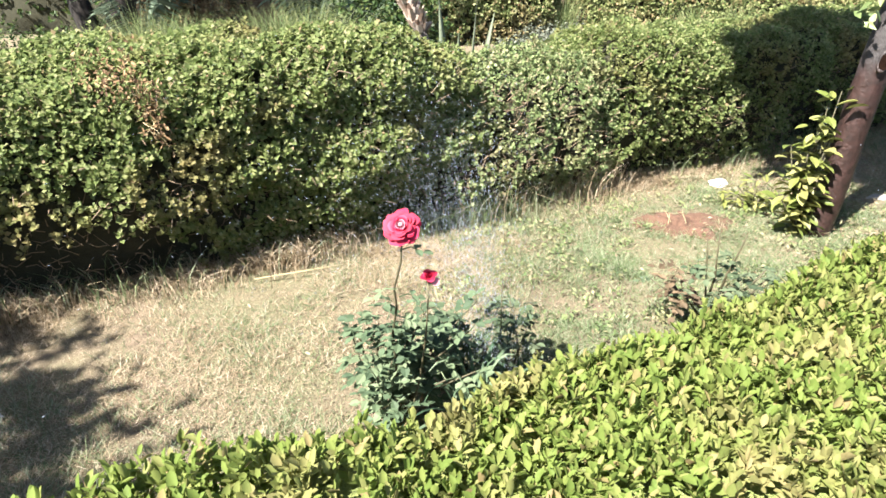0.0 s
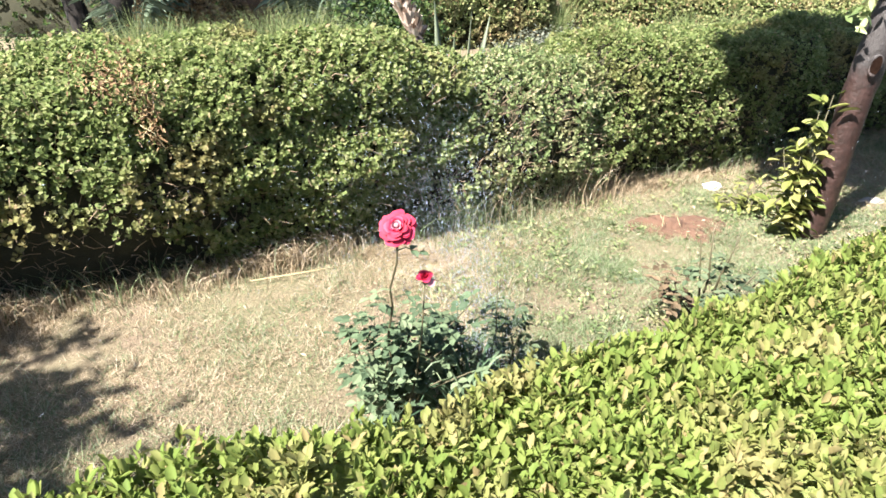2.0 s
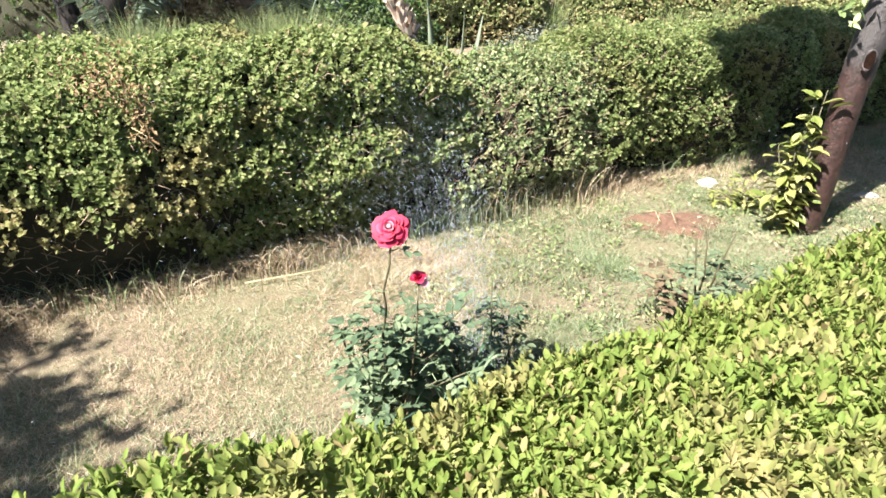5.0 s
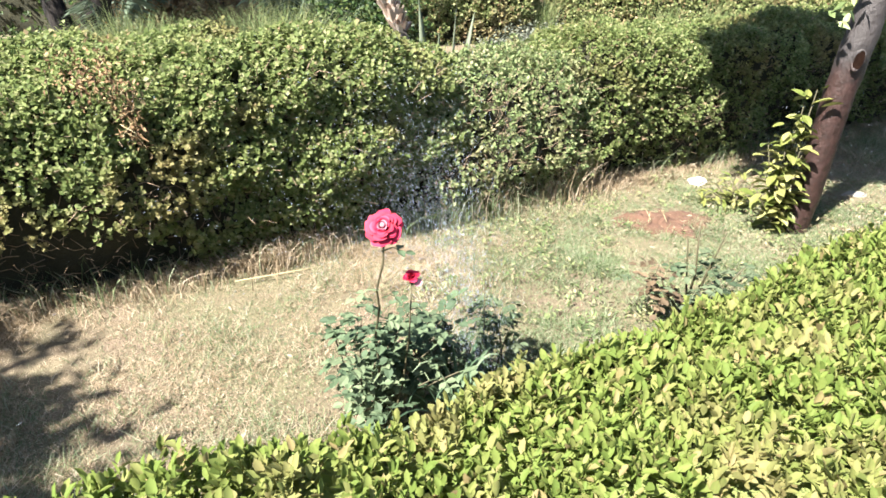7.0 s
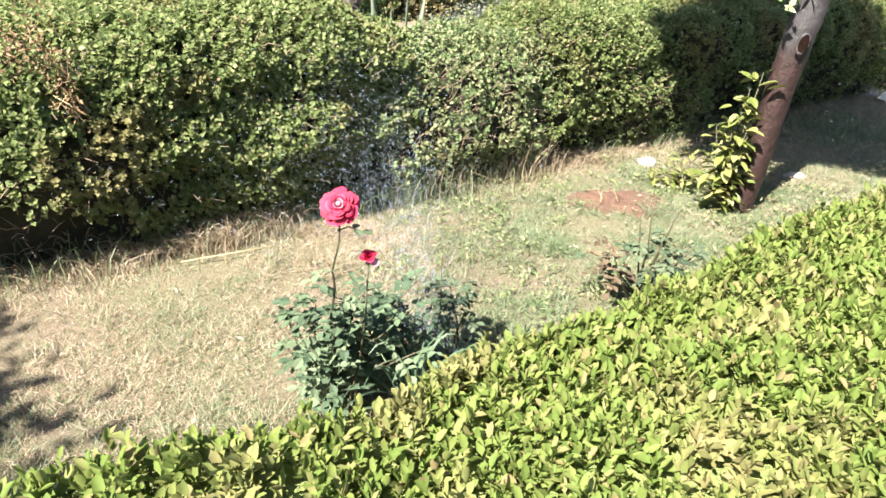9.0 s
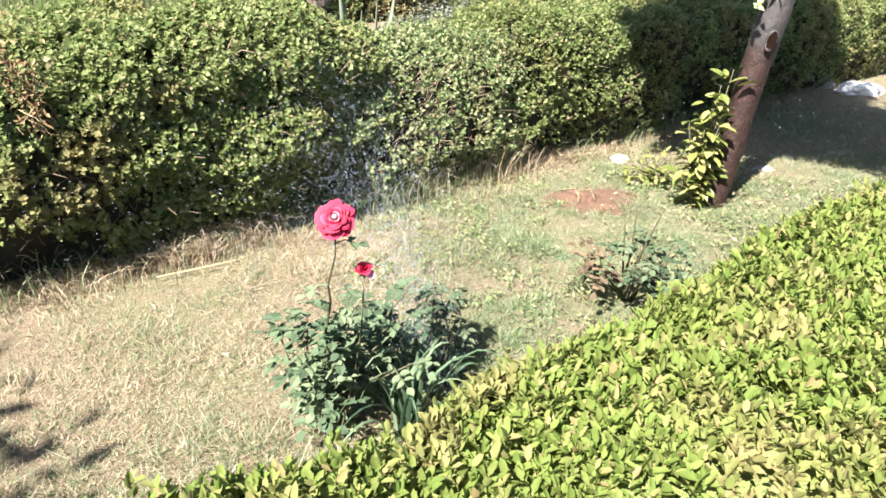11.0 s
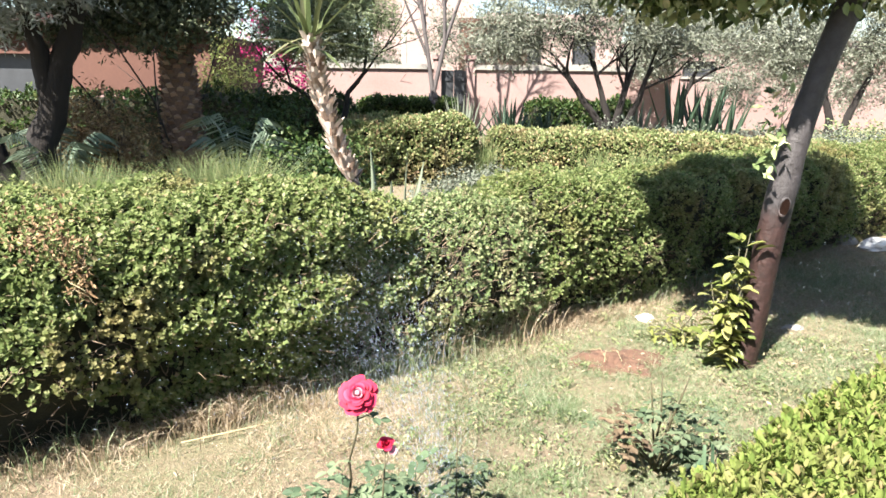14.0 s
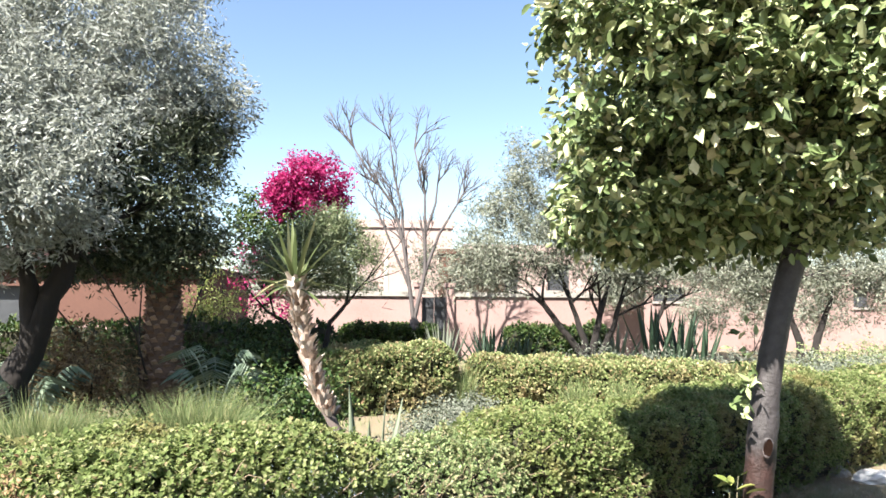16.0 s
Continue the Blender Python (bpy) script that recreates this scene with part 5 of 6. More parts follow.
olive((6.4, 15.3, 0.0), [([(6.4, 15.3, 0), (6.4, 15.3, 0.9), (6.7, 15.3, 1.7)], 0.09)], [(6.5, 15.3, 2.4, 1.1, 0.8, 0.8), (7.9, 15.5, 2.7, 1.0, 0.8, 0.9), (5.6, 15.6, 2.0, 0.7, 0.6, 0.6)], 2300, 16, M_OLIVE_PALE, "distant olive tree against the wall", (0.09, 0.022), 151, 0.22)


def bare_tree():
    random.seed(163)
    root = thing("bare_tree", (0.58, 14.5, 0.0), "leafless grey tree with upward branching twigs", "tree")
    b = Build()
    b.tube([(0.58, 14.5, 0), (0.56, 14.5, 0.6), (0.52, 14.5, 1.1)], [0.13, 0.11, 0.10], 10, 0.2)
    part("trunk", b.mesh("trunk", M_BARK_GREY), root)
    left, right = [(0.52, 14.5, 1.05), (0.42, 14.5, 1.80), (0.26, 14.5, 2.84)], [(0.52, 14.5, 1.05), (0.76, 14.5, 2.15), (0.75, 14.5, 3.00)]
    limbs = [(left + [(0.04, 14.5, 3.64), (-0.61, 14.5, 4.52), (-0.86, 14.5, 4.92)], 0.055), (right + [(0.74, 14.5, 3.88), (0.49, 14.4, 4.92)], 0.052),
             ([left[2], (0.24, 14.6, 3.56), (0.04, 14.6, 4.36), (-0.06, 14.6, 5.16)], 0.04), ([right[2], (0.99, 14.6, 3.72), (1.09, 14.6, 4.68)], 0.038), ([right[1], (1.07, 14.6, 3.00), (1.49, 14.6, 3.72), (1.79, 14.6, 4.28)], 0.042), ([left[1], (0.03, 14.4, 2.68), (-0.31, 14.4, 3.48), (-0.56, 14.4, 4.20)], 0.035)]
    for pts, r in limbs:
        b = Build()
        b.tube(pts, [r * (1 - 0.7 * k / (len(pts) - 1)) for k in range(len(pts))], 7, 0.1)
        for k in range(2, len(pts)):
            d = (Vector(pts[k]) - Vector(pts[k - 1])).normalized()
            branch_out(root, [], [Vector(pts[k - 1]), Vector(pts[k - 1]).lerp(Vector(pts[k]), 0.5), Vector(pts[k])], d, r * 0.40, 0.56, 3, 0.42, b, (3, 4), 0.25)
        part("limb", b.mesh("limb", M_BARK_GREY), root)


bare_tree()


def bougainvillea():
    random.seed(171)
    root = thing("bougainvillea", (-1.6, 12.2, 0.0), "tall bougainvillea with a ball of magenta bracts", "shrub")
    b = Build()
    b.tube([(-1.7, 12.2, 0), (-1.75, 12.2, 1.2), (-1.6, 12.2, 2.4), (-1.6, 12.2, 3.2)], [0.07, 0.055, 0.05, 0.03], 8, 0.15)
    part("trunk", b.mesh("trunk", M_BARK), root)
    part("blossom", crown([(-1.56, 12.2, 3.62, 0.72, 0.6, 0.62), (-1.9, 12.2, 3.45, 0.4, 0.4, 0.4), (-2.25, 12.2, 3.3, 0.22, 0.2, 0.25)], 1100, 12, 0.13, (0.055, 0.040), M_BOUGAIN, 0.1, False, 0.44, 172, clumps=6), root, "magenta bracts", "stuff")
    part("blossom", crown([(-2.5, 12.1, 1.9, 0.5, 0.4, 0.6), (-2.05, 12.0, 1.5, 0.4, 0.4, 0.4)], 110, 12, 0.12, (0.055, 0.04), M_BOUGAIN, 0.1, False, 0.45, 173), root, "drooping magenta bracts", "stuff")
    part("foliage", crown([(-1.7, 12.3, 2.8, 0.7, 0.5, 0.6), (-2.3, 12.3, 2.6, 0.6, 0.5, 0.5), (-2.7, 12.3, 3.1, 0.4, 0.4, 0.5)], 420, 12, 0.14, (0.07, 0.045), M_DARK, 0.1, False, 0.4, 174), root, "dark green leaves", "stuff")


bougainvillea()


def yucca():
    random.seed(181)
    root = thing("yucca", (-0.22, 4.1, 0.0), "leaning yucca with shaggy trunk and spiky head", "yucca")
    line = [Vector(p) for p in ((-0.22, 4.1, 0), (-0.33, 4.1, 0.45), (-0.41, 4.1, 0.64), (-0.555, 4.1, 0.92), (-0.67, 4.15, 1.31), (-0.72, 4.2, 1.62))]
    b = Build()
    b.tube(line, [0.036, 0.034, 0.034, 0.034, 0.036, 0.036], 9, 0.1)
    part("trunk", b.mesh("trunk", M_BARK_PALE), root)
    base = Build()
    base.add([(-0.018, 0, 0), (0.018, 0, 0), (0.024, 0.012, 0.03), (0.015, 0.045, 0.075), (-0.015, 0.045, 0.075), (-0.024, 0.012, 0.03), (0, 0.02, 0.01), (0, 0.05, 0.07)], [(0, 1, 2, 6), (0, 6, 5), (5, 6, 7, 4), (6, 2, 3, 7)])
    shag = base.mesh("leaf_base", M_LEAFBASE, False)
    for k in range(280):
        t = 2.35 + (k / 280) * 2.63
        i = min(int(t), 4)
        p = line[i].lerp(line[i + 1], t - i)
        a = k * 2.4 + random.uniform(-0.3, 0.3)
        s = random.uniform(0.8, 1.15)
        part("leaf_base", shag, root, "", "", Matrix.Translation(p) @ Matrix.Rotation(a, 4, "Z") @ Matrix.Translation((0, 0.026, 0)) @ Matrix.Rotation(random.uniform(-0.35, 0.35), 4, "X") @ Matrix.Diagonal((s, s, s, 1)))
    top = line[-1]
    for k in range(34):
        a = k * 2.4
        lift = 1.5 - 1.75 * (k / 34)
        L = random.uniform(0.30, 0.50) * (1.05 if k < 14 else 0.85)
        bb = Build()
        verts = []
        for j in range(7):
            t = j / 6
            w = 0.017 * (0.55 + 1.5 * t * (1 - t)) * (1 - t ** 4) + 0.001
            r, z = 0.03 + L * t * math.cos(lift), L * t * math.sin(lift) - 0.10 * t * t * math.cos(lift)
            verts += [(r, -w, z + w * 0.3), (r, 0, z), (r, w, z + w * 0.3)]
        bb.add(verts, [f for j in range(6) for f in ((3 * j, 3 * j + 3, 3 * j + 4, 3 * j + 1), (3 * j + 1, 3 * j + 4, 3 * j + 5, 3 * j + 2))])
        part("leaf", bb.mesh("leaf", M_YUCCA, False), root, "", "", Matrix.Translation(top + Vector((0, 0, random.uniform(-0.08, 0.05)))) @ Matrix.Rotation(a, 4, "Z"))


yucca()


def rosette_plant(name, at, count, height, width, label, seed, steep=(0.9, 1.5), category="agave", mat=None):
    random.seed(seed)
    root = thing(name, at, label, category)
    for k in range(count):
        a = k * 2.4 + random.uniform(-0.2, 0.2)
        lift = steep[1] - (steep[1] - steep[0]) * (k / count)
        L = height * random.uniform(0.85, 1.05)
        bb = Build()
        verts = []
        for j in range(7):
            t = j / 6
            w = width * (0.5 + 1.3 * t * (1 - t)) * (1 - t ** 3) + 0.002
            th = w * 0.35
            r, z = 0.04 + L * t * math.cos(lift), L * t * math.sin(lift)
            verts += [(r, -w, z + th), (r + th, 0, z - th), (r, w, z + th), (r - th * 0.3, 0, z + th * 0.4)]
        faces = [(4 * j + i, 4 * j + (i + 1) % 4, 4 * j + 4 + (i + 1) % 4, 4 * j + 4 + i) for j in range(6) for i in range(4)]
        bb.add(verts, faces)
        part("leaf", bb.mesh("leaf", mat or M_AGAVE), root, "", "", Matrix.Translation(at) @ Matrix.Rotation(a, 4, "Z"))


rosette_plant("agave", (4.92, 11.9, 0.0), 11, 1.55, 0.075, "tall upright agave with stiff dark blades", 191, (1.12, 1.5))
rosette_plant("agave", (5.42, 11.9, 0.0), 18, 1.42, 0.075, "broad agave with stiff dark green blades", 192, (1.05, 1.5))
rosette_plant("agave", (5.88, 11.9, 0.0), 11, 1.2, 0.065, "small agave with stiff dark blades", 193, (1.1, 1.5))
rosette_plant("agave", (1.0, 12.4, 0.0), 22, 1.15, 0.05, "pale agave by the garden gate", 194, (0.9, 1.5), "agave", M_SILVER)
rosette_plant("agave", (1.9, 12.4, 0.0), 34, 1.1, 0.05, "wide dark agave clump by the wall", 195, (0.5, 1.5))
rosette_plant("agave", (2.6, 12.6, 0.0), 28, 1.0, 0.05, "dark agave clump beneath the olive", 196, (0.5, 1.4))
rosette_plant("agave", (4.3, 12.2, 0.0), 26, 1.1, 0.04, "pale strap-leaved clump beside the agaves", 197, (0.8, 1.5), "agave", M_FROND)
rosette_plant("young_agave", (-0.21, 3.62, 0.0), 4, 1.00, 0.050, "young agave with tall pale blades", 198, (1.2, 1.5), "agave", M_PALE_BLADE)


def shrub(at, lumps, count, per, leaf, mat, label, seed, spread=0.12, gap=0.4, category="shrub"):
    random.seed(seed)
    root = thing("shrub", at, label, category)
    for k in range(7):
        q, e = wander((at[0] + random.gauss(0, 0.08), at[1] + random.gauss(0, 0.08), 0), (random.gauss(0, 0.5), random.gauss(0, 0.5), 1), lumps[0][2] + lumps[0][5] * 0.5, 4, 0.15)
        b = Build()
        b.tube(q, [0.014, 0.012, 0.01, 0.007, 0.004], 5)
        part("stem", b.mesh("stem", M_BARK), root)
    part("foliage", crown(lumps, count, per, spread, leaf, mat, 0.0, True, gap, seed, 0.85, coarse=True), root, "", "stuff")


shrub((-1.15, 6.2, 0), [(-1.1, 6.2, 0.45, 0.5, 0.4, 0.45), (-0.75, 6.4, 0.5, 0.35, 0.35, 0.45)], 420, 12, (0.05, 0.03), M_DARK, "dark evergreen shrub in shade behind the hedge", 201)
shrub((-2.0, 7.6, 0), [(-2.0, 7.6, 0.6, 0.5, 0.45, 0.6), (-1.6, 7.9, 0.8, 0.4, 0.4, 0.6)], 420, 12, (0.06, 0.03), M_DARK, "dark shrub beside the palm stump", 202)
shrub((-3.1, 6.9, 0), [(-3.1, 6.9, 0.6, 0.45, 0.4, 0.55), (-3.5, 7.1, 0.7, 0.4, 0.4, 0.5)], 520, 12, (0.06, 0.02), M_DRYLEAF, "brownish half-dry shrub beneath the olive", 203, 0.16)
shrub((-2.8, 10.3, 0), [(-2.85, 10.3, 1.75, 0.28, 0.26, 0.75), (-2.55, 10.2, 1.3, 0.32, 0.25, 0.45), (-3.0, 10.2, 1.15, 0.28, 0.25, 0.45)], 260, 12, (0.055, 0.024), M_SPROUT_MASS, "slender bright green shrub near the house", 204, 0.17, 0.5)
shrub((7.2, 11.2, 0), [(7.6, 11.0, 0.35, 0.9, 0.5, 0.35), (9.0, 11.5, 0.4, 0.9, 0.6, 0.4)], 420, 12, (0.07, 0.03), M_SPARSE, "low brownish shrubs along the sunny bed", 205, 0.15)
shrub((5.0, 10.2, 0), [(4.2, 10.0, 0.35, 0.9, 0.6, 0.38), (5.4, 9.6, 0.36, 1.0, 0.7, 0.38), (6.8, 9.9, 0.35, 1.1, 0.8, 0.36), (8.4, 10.4, 0.3, 1.2, 0.8, 0.34), (3.3, 10.4, 0.35, 0.8, 0.5, 0.4)], 4000, 10, (0.045, 0.020), M_SILVER, "low silver-leaved ground cover in the sunny bed", 206, 0.10, 0.25, "ground cover")


def tuft(at, n, h, label, seed):
    k = n
    P = np.array(at) + np.stack([rng.normal(scale=0.07, size=k), rng.normal(scale=0.07, size=k), np.zeros(k)], 1)
    hh = rng.uniform(0.6, 1.0, k) * h
    a = rng.uniform(0, 2 * np.pi, k)
    lean = np.stack([np.cos(a), np.sin(a), -0.25 * np.ones(k)], 1) * (hh * rng.uniform(0.08, 0.55, k))[:, None]
    me = blades("tuft", P, hh, rng.uniform(0.005, 0.010, k), lean, M_TUFT, 0.4, 3)
    me.transform(Matrix.Translation(-Vector(at)))
    ob = new("ornamental_grass", me)
    ob.location = at
    tagged(ob, label, "ornamental grass", "ornamental grasses")


for k, (x, y, h) in enumerate(((-2.30, 4.2, 1.08), (-2.10, 4.35, 1.00), (-2.48, 4.35, 0.98), (-1.42, 4.25, 1.12), (-1.26, 4.35, 1.14))):
    tuft((x, y, 0.0), 1300, h, "tuft of fine arching ornamental grass behind the hedge", k)


def palm_stump():
    random.seed(211)
    root = thing("palm_tree", (-2.55, 7.3, 0.0), "stout palm trunk with rough cut leaf bases", "palm")
    b = Build()
    b.tube([(-2.52, 7.3, 0), (-2.52, 7.3, 0.5), (-2.55, 7.3, 1.1), (-2.57, 7.3, 1.75), (-2.57, 7.3, 2.3)], [0.26, 0.22, 0.19, 0.16, 0.14], 14, 0.08)
    part("trunk", b.mesh("trunk", M_PALM), root)
    s = Build()
    s.add([(-0.042, 0, 0), (0.042, 0, 0), (0.034, 0.060, 0.055), (-0.034, 0.060, 0.055), (0, 0.015, 0.075)], [(0, 1, 2, 3), (3, 2, 4), (0, 3, 4), (1, 4, 2)])
    me = s.mesh("leaf_base", M_PALMBASE, False)
    for k in range(290):
        z = 0.05 + 2.0 * k / 290
        r = 0.245 - 0.055 * z
        part("leaf_base", me, root, "", "", Matrix.Translation((-2.53 - 0.02 * z, 7.3, z)) @ Matrix.Rotation(k * 2.4, 4, "Z") @ Matrix.Translation((0, r - 0.02, 0)))


palm_stump()


def frond_plant(at, count, length, label, seed):
    random.seed(seed)
    root = thing("palm_seedling", at, label, "palm")
    for k in range(count):
        a = k * 2.4
        rise, reach = length * random.uniform(0.75, 1.0), length * random.uniform(0.2, 0.5)
        pts = []
        for j in range(9):
            t = j / 8
            pts.append(Vector((reach * t, 0, rise * (2 * t - 1.25 * t * t))))
        b = Build()
        b.tube(pts, [0.008 * (1 - 0.8 * j / 8) for j in range(9)], 4)
        for j in range(2, 9):
            for side in (-1, 1):
                for f in (0.0, 0.5):
                    if j == 8 and f:
                        continue
                    p = pts[j].lerp(pts[min(j + 1, 8)], f)
                    tip = p + Vector((0.09, side * 0.15, -0.07)) * length
                    w = Vector((0.012, 0, 0.006))
                    b.add([p - w, p + w, p.lerp(tip, 0.6) + w, tip], [(0, 1, 2), (0, 2, 3)])
        part("frond", b.mesh("frond", M_FROND, False), root, "", "", Matrix.Translation(at) @ Matrix.Rotation(a, 4, "Z"))


frond_plant((-3.45, 6.3, 0.0), 9, 1.15, "young palm with drooping blue-green fronds", 221)
frond_plant((-1.85, 6.8, 0.0), 9, 1.3, "young palm with grey-green feathered fronds", 222)
frond_plant((-1.4, 7.4, 0.0), 8, 0.9, "small palm with grey-green fronds", 223)


# ---- walls and buildings ----
def garden_wall(name, x0, x1, label):
    root = thing(name, ((x0 + x1) / 2, 16.7, 0), label, "wall", "", "structure")
    b = Build()
    b.box(x0, 16.5, 0, x1, 16.8, 1.62)
    part("wall_body", b.mesh("wall_body", M_PLASTER, False), root)
    b = Build()
    b.box(x0 - 0.03, 16.44, 1.622, x1 + 0.03, 16.86, 1.74)
    part("coping", b.mesh("coping", M_STONE, False), root, "pale stone coping")


garden_wall("wall_west", -14.0, 0.62, "pink plastered garden wall with pale coping")
garden_wall("wall_east", 1.62, 6.6, "pink plastered garden wall beyond the gate")


def gate():
    root = thing("gate", (1.12, 16.6, 0), "dark closed metal gate between pink gateposts", "gate")
    for x in (0.62, 1.44):
        b = Build()
        b.box(x, 16.42, 0, x + 0.18, 16.88, 1.86)
        b.box(x - 0.04, 16.38, 1.862, x + 0.22, 16.92, 1.96)
        part("gatepost", b.mesh("gatepost", M_PLASTER, False), root)
    for x in (0.81, 1.125):
        b = Build()
        b.box(x, 16.58, 0.05, x + 0.305, 16.62, 1.6)
        for z in (0.25, 0.8, 1.35):
            b.box(x + 0.02, 16.55, z, x + 0.285, 16.578, z + 0.06)
        part("leaf_panel", b.mesh("leaf_panel", M_SHUTTER, False), root)


gate()


def building(name, x0, x1, y0, y1, h, windows, mat, label, parapet=0.25):
    root = thing(name, ((x0 + x1) / 2, (y0 + y1) / 2, 0), label, "building")
    holes = sorted(windows)
    blocks, x = [], x0
    for wx, wz, ww, wh in holes:
        blocks += [(x, y0, 0, wx, y0 + 0.3, h), (wx, y0, 0, wx + ww, y0 + 0.3, wz), (wx, y0, wz + wh, wx + ww, y0 + 0.3, h)]
        x = wx + ww
    blocks += [(x, y0, 0, x1, y0 + 0.3, h), (x0, y0 + 0.3, 0, x0 + 0.3, y1, h), (x1 - 0.3, y0 + 0.3, 0, x1, y1, h), (x0 + 0.3, y1 - 0.3, 0, x1 - 0.3, y1, h)]
    for block in blocks:
        b = Build()
        b.box(*block)
        part("wall", b.mesh("wall", mat, False), root)
    b = Build()
    b.box(x0 - 0.06, y0 - 0.06, h + 0.002, x1 + 0.06, y1 + 0.06, h + parapet)
    part("roof", b.mesh("roof", mat, False), root)
    for wx, wz, ww, wh in holes:
        b = Build()
        b.box(wx + 0.002, y0 + 0.16, wz + 0.002, wx + ww - 0.002, y0 + 0.2, wz + wh - 0.002)
        w = part("window", b.mesh("window", M_SHUTTER, False), root, "dark recessed window")
        b = Build()
        b.box(wx - 0.05, y0 - 0.06, wz - 0.07, wx + ww + 0.05, y0 - 0.002, wz - 0.002)
        part("sill", b.mesh("sill", M_STONE, False), w)
    return root


building("building", -1.0, 1.9, 20.0, 25.0, 3.75, [], M_PLASTER_HAZED, "pink plastered house behind the garden wall")
building("building", 2.6, 7.0, 22.0, 27.0, 3.2, [(3.6, 1.9, 0.8, 0.9), (5.4, 1.9, 0.8, 0.9)], M_PLASTER_HAZED, "long low pink house behind the olive trees")
building("building", 7.6, 17.0, 20.0, 26.0, 2.4, [(8.3, 1.55, 1.1, 0.45), (15.0, 1.4, 0.6, 0.6)], M_PLASTER, "distant pink single-storey building with dark windows")
house = building("house", -12.0, -3.2, 10.9, 15.0, 1.95, [(-7.6, 0.7, 2.0, 1.0)], M_TERRA, "terracotta-red garden house with a dark window", 0.12)
b = Build()
for k in range(46):
    x = -12.15 + k * 0.196
    b.tube([(x, 10.7, 2.08), (x, 11.6, 2.25), (x, 12.9, 2.42)], [0.095, 0.095, 0.095], 8)
part("roof_tile", b.mesh("roof_tile", M_TILE), house, "rows of red clay roof tiles", "stuff")
b = Build()
b.box(-12.1, 10.84, 0.98, -7.68, 10.895, 1.08)
b.box(-5.52, 10.84, 0.98, -3.2, 10.895, 1.08)
part("trim", b.mesh("trim", M_PLASTER, False), house, "pale plaster band")


# a slim post and small planting in the opening between the far hedges
post = thing("post", (-0.1, 17.1, 0.0), "slim white post behind the garden wall", "post")
b = Build()
b.tube([(-0.1, 17.1, 0), (-0.1, 17.1, 2.6)], [0.07, 0.06], 10)
part("shaft", b.mesh("shaft", M_STONE), post)
shrub((0.75, 7.4, 0), [(0.55, 7.2, 0.06, 0.7, 0.8, 0.16), (0.9, 8.4, 0.08, 0.6, 0.8, 0.18), (1.2, 6.2, 0.05, 0.7, 0.6, 0.14), (0.3, 5.6, 0.05, 0.7, 0.7, 0.14), (0.5, 6.6, 0.05, 0.6, 0.7, 0.14)], 2000, 10, (0.045, 0.02), M_SILVER, "low pale ground cover along the opening", 231, 0.08, 0.3, "ground cover")
for x, y, h in ((1.02, 9.3, 0.95), (0.95, 8.9, 0.7), (2.3, 7.9, 0.75), (2.8, 7.6, 0.8), (3.3, 7.4, 0.75)):
    tuft((x, y, 0.0), 300, h, "tuft of pale dry ornamental grass between the far hedges", 1)


def dry_patch():
    """A withered branch that hangs in the face of the tall hedge."""
    c = Vector((-1.23, 1.95, 0.74))
    root = thing("dry_branch", tuple(c), "withered orange-brown branch caught in the hedge", "branch")
    random.seed(241)
    for k in range(8):
        a = c + Vector((random.gauss(0, 0.025), random.gauss(0, 0.02), random.gauss(0.03, 0.05)))
        q, e = wander(a, (random.gauss(0.4, 0.5), -0.5, random.gauss(0.1, 0.6)), random.uniform(0.06, 0.12), 5, 0.45)
        b = Build()
        b.tube(q, [0.0016, 0.0015, 0.0013, 0.0011, 0.0009, 0.0006], 4)
        part("twig", b.mesh("twig", M_STRAW), root)
    k = 330
    P = np.array(c) + rng.normal(size=(k, 3)) * np.array((0.026, 0.02, 0.045)) + rng.normal(size=(k, 1)) * np.array((-0.015, 0.005, 0.03))
    N = rng.normal(size=(k, 3)) + np.array((0.4, -0.7, 0.5))
    part("dry_leaf", leaves("dry_leaf", P, N, rng.uniform(0.012, 0.028, k), rng.uniform(0.004, 0.009, k), M_DRYLEAF, 0.3, True), root, "", "stuff")
    k = 300
    P = np.array((-1.33, 1.93, 0.88)) + rng.normal(size=(k, 3)) * np.array((0.07, 0.04, 0.05))
    N = rng.normal(size=(k, 3)) + np.array((0.2, -0.6, 0.7))
    part("dry_leaf", leaves("dry_leaf", P, N, rng.uniform(0.012, 0.024, k), rng.uniform(0.006, 0.012, k), M_DRYLEAF, 0.3), root, "browned leaves on the hedge shoulder", "stuff")


dry_patch()

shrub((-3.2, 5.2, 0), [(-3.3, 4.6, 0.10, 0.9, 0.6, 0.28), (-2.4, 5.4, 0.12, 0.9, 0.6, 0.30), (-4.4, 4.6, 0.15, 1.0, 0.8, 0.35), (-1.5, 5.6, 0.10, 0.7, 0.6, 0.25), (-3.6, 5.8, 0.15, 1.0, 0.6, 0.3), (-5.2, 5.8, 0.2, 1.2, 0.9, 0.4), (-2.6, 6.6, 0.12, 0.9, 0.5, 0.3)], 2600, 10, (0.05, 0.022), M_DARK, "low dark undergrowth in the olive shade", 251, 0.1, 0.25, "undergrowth")

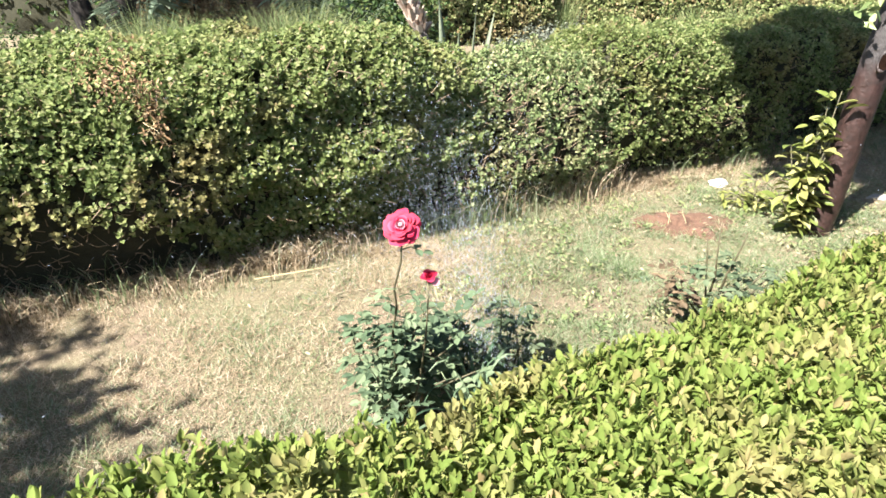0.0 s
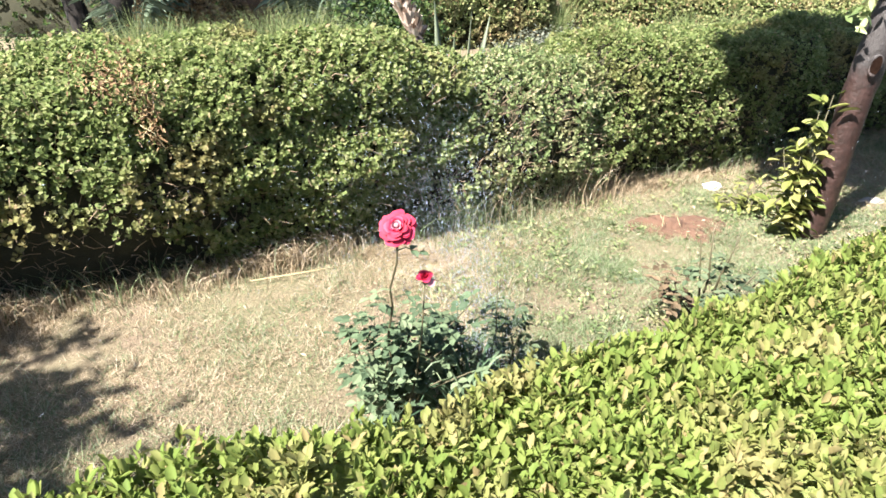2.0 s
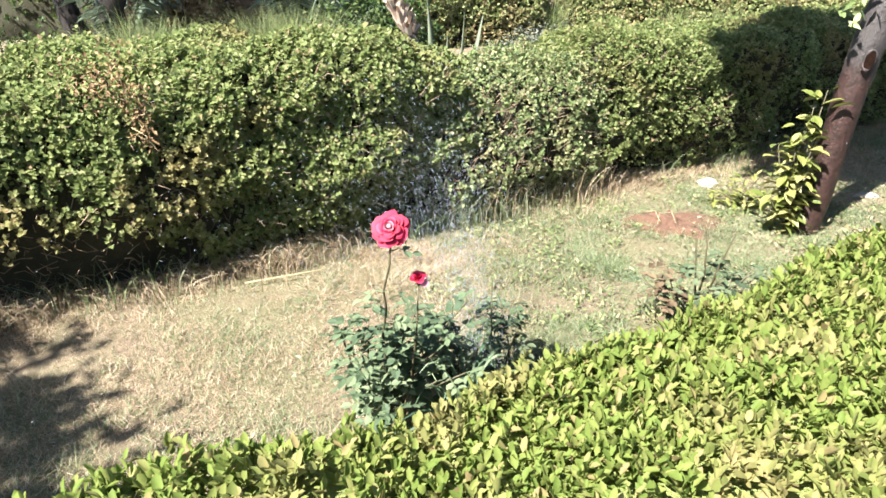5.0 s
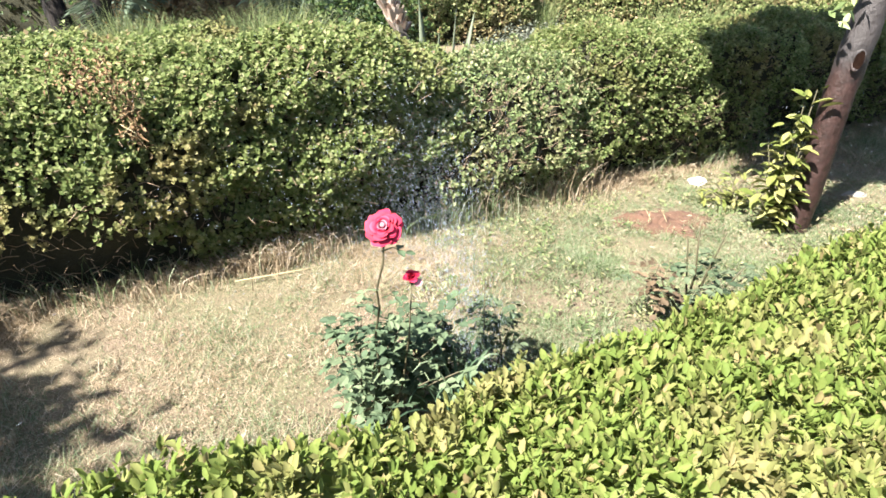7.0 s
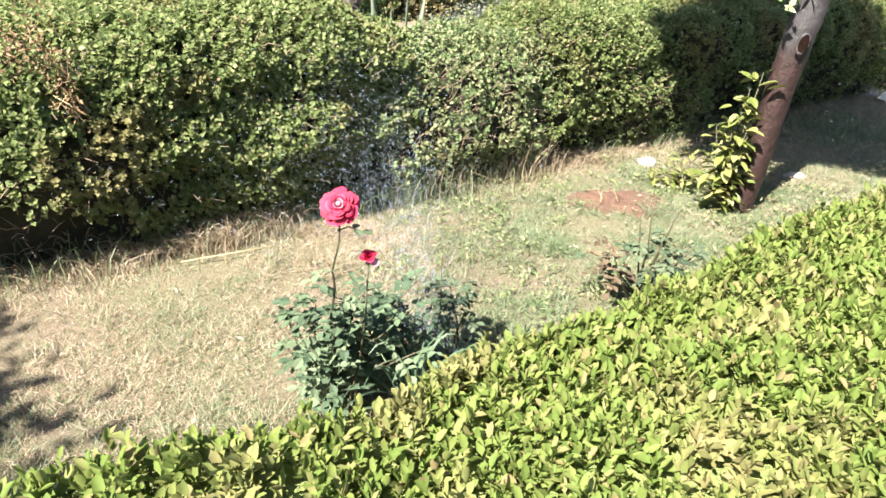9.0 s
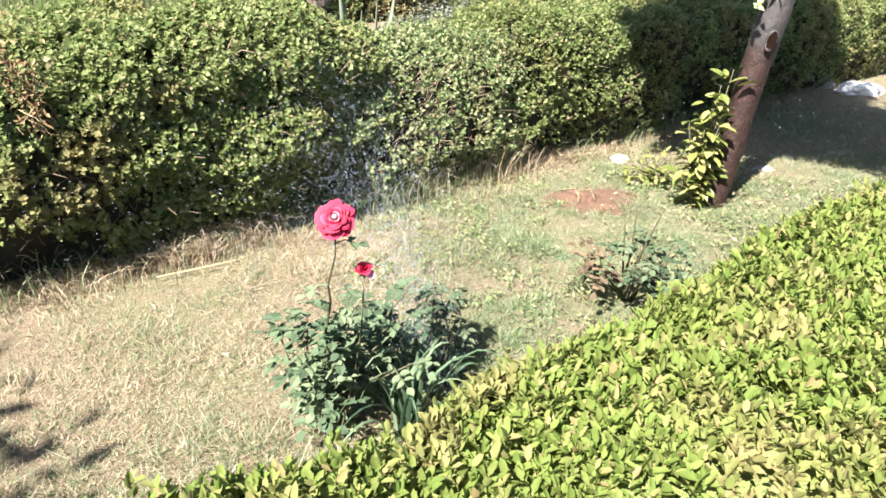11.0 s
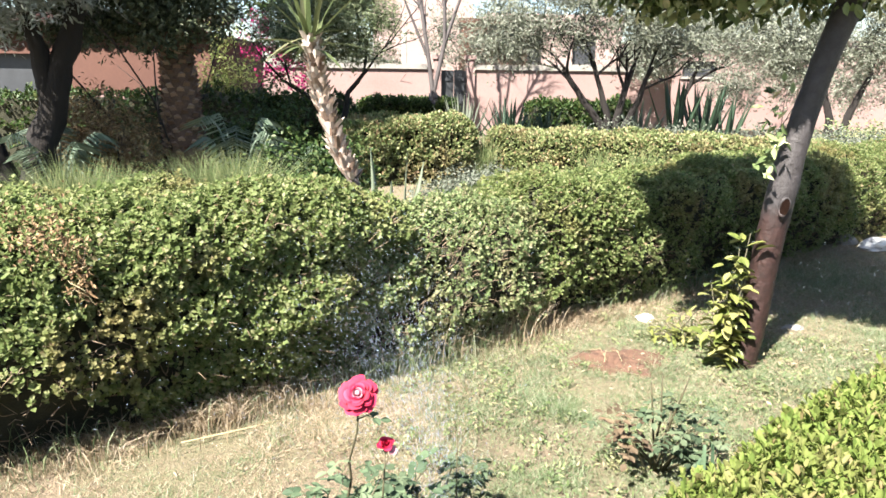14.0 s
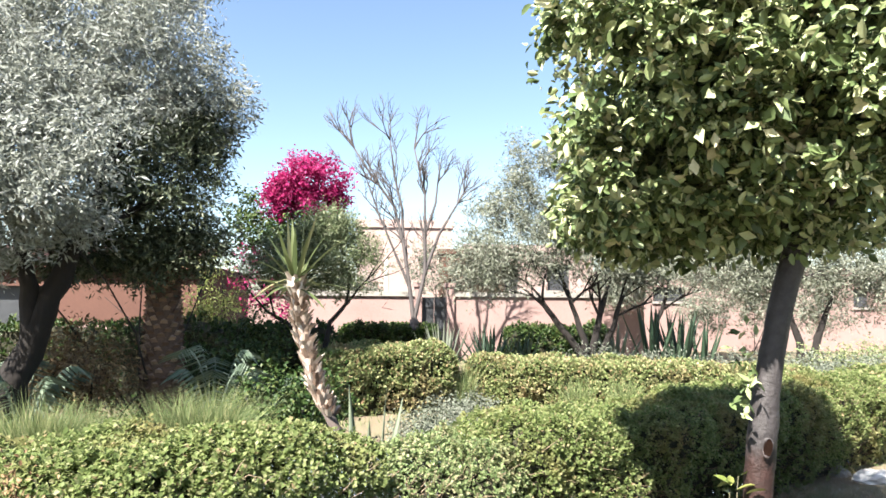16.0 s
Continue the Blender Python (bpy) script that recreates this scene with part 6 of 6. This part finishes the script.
shrub((1.9, 17.6, 0), [(1.7, 17.6, 2.0, 0.8, 0.5, 0.9), (2.6, 17.8, 2.5, 0.8, 0.5, 1.0), (0.9, 17.9, 2.6, 0.6, 0.5, 0.8)], 640, 14, (0.10, 0.03), M_OLIVE_PALE, "pale bushy tree behind the garden wall", 261, 0.2, 0.42, "tree")
shrub((-1.2, 17.6, 0), [(-1.3, 17.6, 1.9, 0.7, 0.5, 0.8), (-0.6, 17.8, 1.7, 0.5, 0.5, 0.6)], 360, 14, (0.10, 0.03), M_OLIVE_PALE, "pale shrub behind the garden wall", 262, 0.2, 0.42, "tree")
shrub((10.5, 18.0, 0), [(9.0, 18.0, 1.3, 0.9, 0.5, 0.8), (10.6, 18.2, 1.5, 1.0, 0.5, 0.9), (12.4, 18.0, 1.3, 1.1, 0.5, 0.8)], 900, 14, (0.10, 0.03), M_OLIVE_PALE, "pale bushes along the foot of the low house", 263, 0.2, 0.36)
building("building", 1.5, 3.4, 19.2, 19.9, 2.9, [], M_TERRA, "reddish annex of the pink house behind the wall", 0.15)

# added foliage, leaves coloured dark for the olive's shaded side
shrub((-2.75, 7.6, 0), [(-2.72, 6.9, 2.75, 0.90, 0.7, 0.75), (-2.65, 7.0, 2.02, 0.7, 0.45, 0.42), (-3.35, 6.8, 1.98, 0.75, 0.45, 0.36), (-2.25, 7.2, 3.3, 0.5, 0.5, 0.5), (-2.1, 7.1, 2.15, 0.36, 0.4, 0.36)], 2500, 14, (0.072, 0.022), M_OLIVE_SHADED, "dark foliage for the shaded side of the old olive", 271, 0.14, 0.36, "tree")


def lawn_weeds():
    """Low broad-leaved weeds in loose tufts through the green half of the lawn."""
    centres = strip(rng.uniform(0.0, 3.6, 620), rng.uniform(0.55, 2.4, 620), np.zeros(620))
    centres = centres[rng.uniform(size=620) < np.clip(2.6 * vnoise(centres, 3.0, 401) - 0.55, 0.05, 1)]
    hole = ((centres[:, 0] - 0.98) / 0.26) ** 2 + ((centres[:, 1] - 2.80) / 0.15) ** 2
    centres = centres[(hole > 1.0) & (centres[:, 0] > -0.25)]
    n, per = len(centres), 18
    Q = (centres[:, None] + rng.normal(size=(n, per, 3)) * np.array((0.026, 0.026, 0.0))).reshape(-1, 3)
    k = len(Q)
    Q[:, 2] = rng.uniform(0.012, 0.048, k)
    N = np.array((0, 0, 0.9)) + rng.normal(scale=0.55, size=(k, 3))
    size = rng.uniform(0.012, 0.028, k)
    tagged(new("lawn_weeds", leaves("lawn_weeds", Q, N, size, size * rng.uniform(0.3, 0.55, k), M_SPARSE, 0.2, True)), "low broad-leaved green weeds in the lawn", "weeds", "", "stuff")


lawn_weeds()
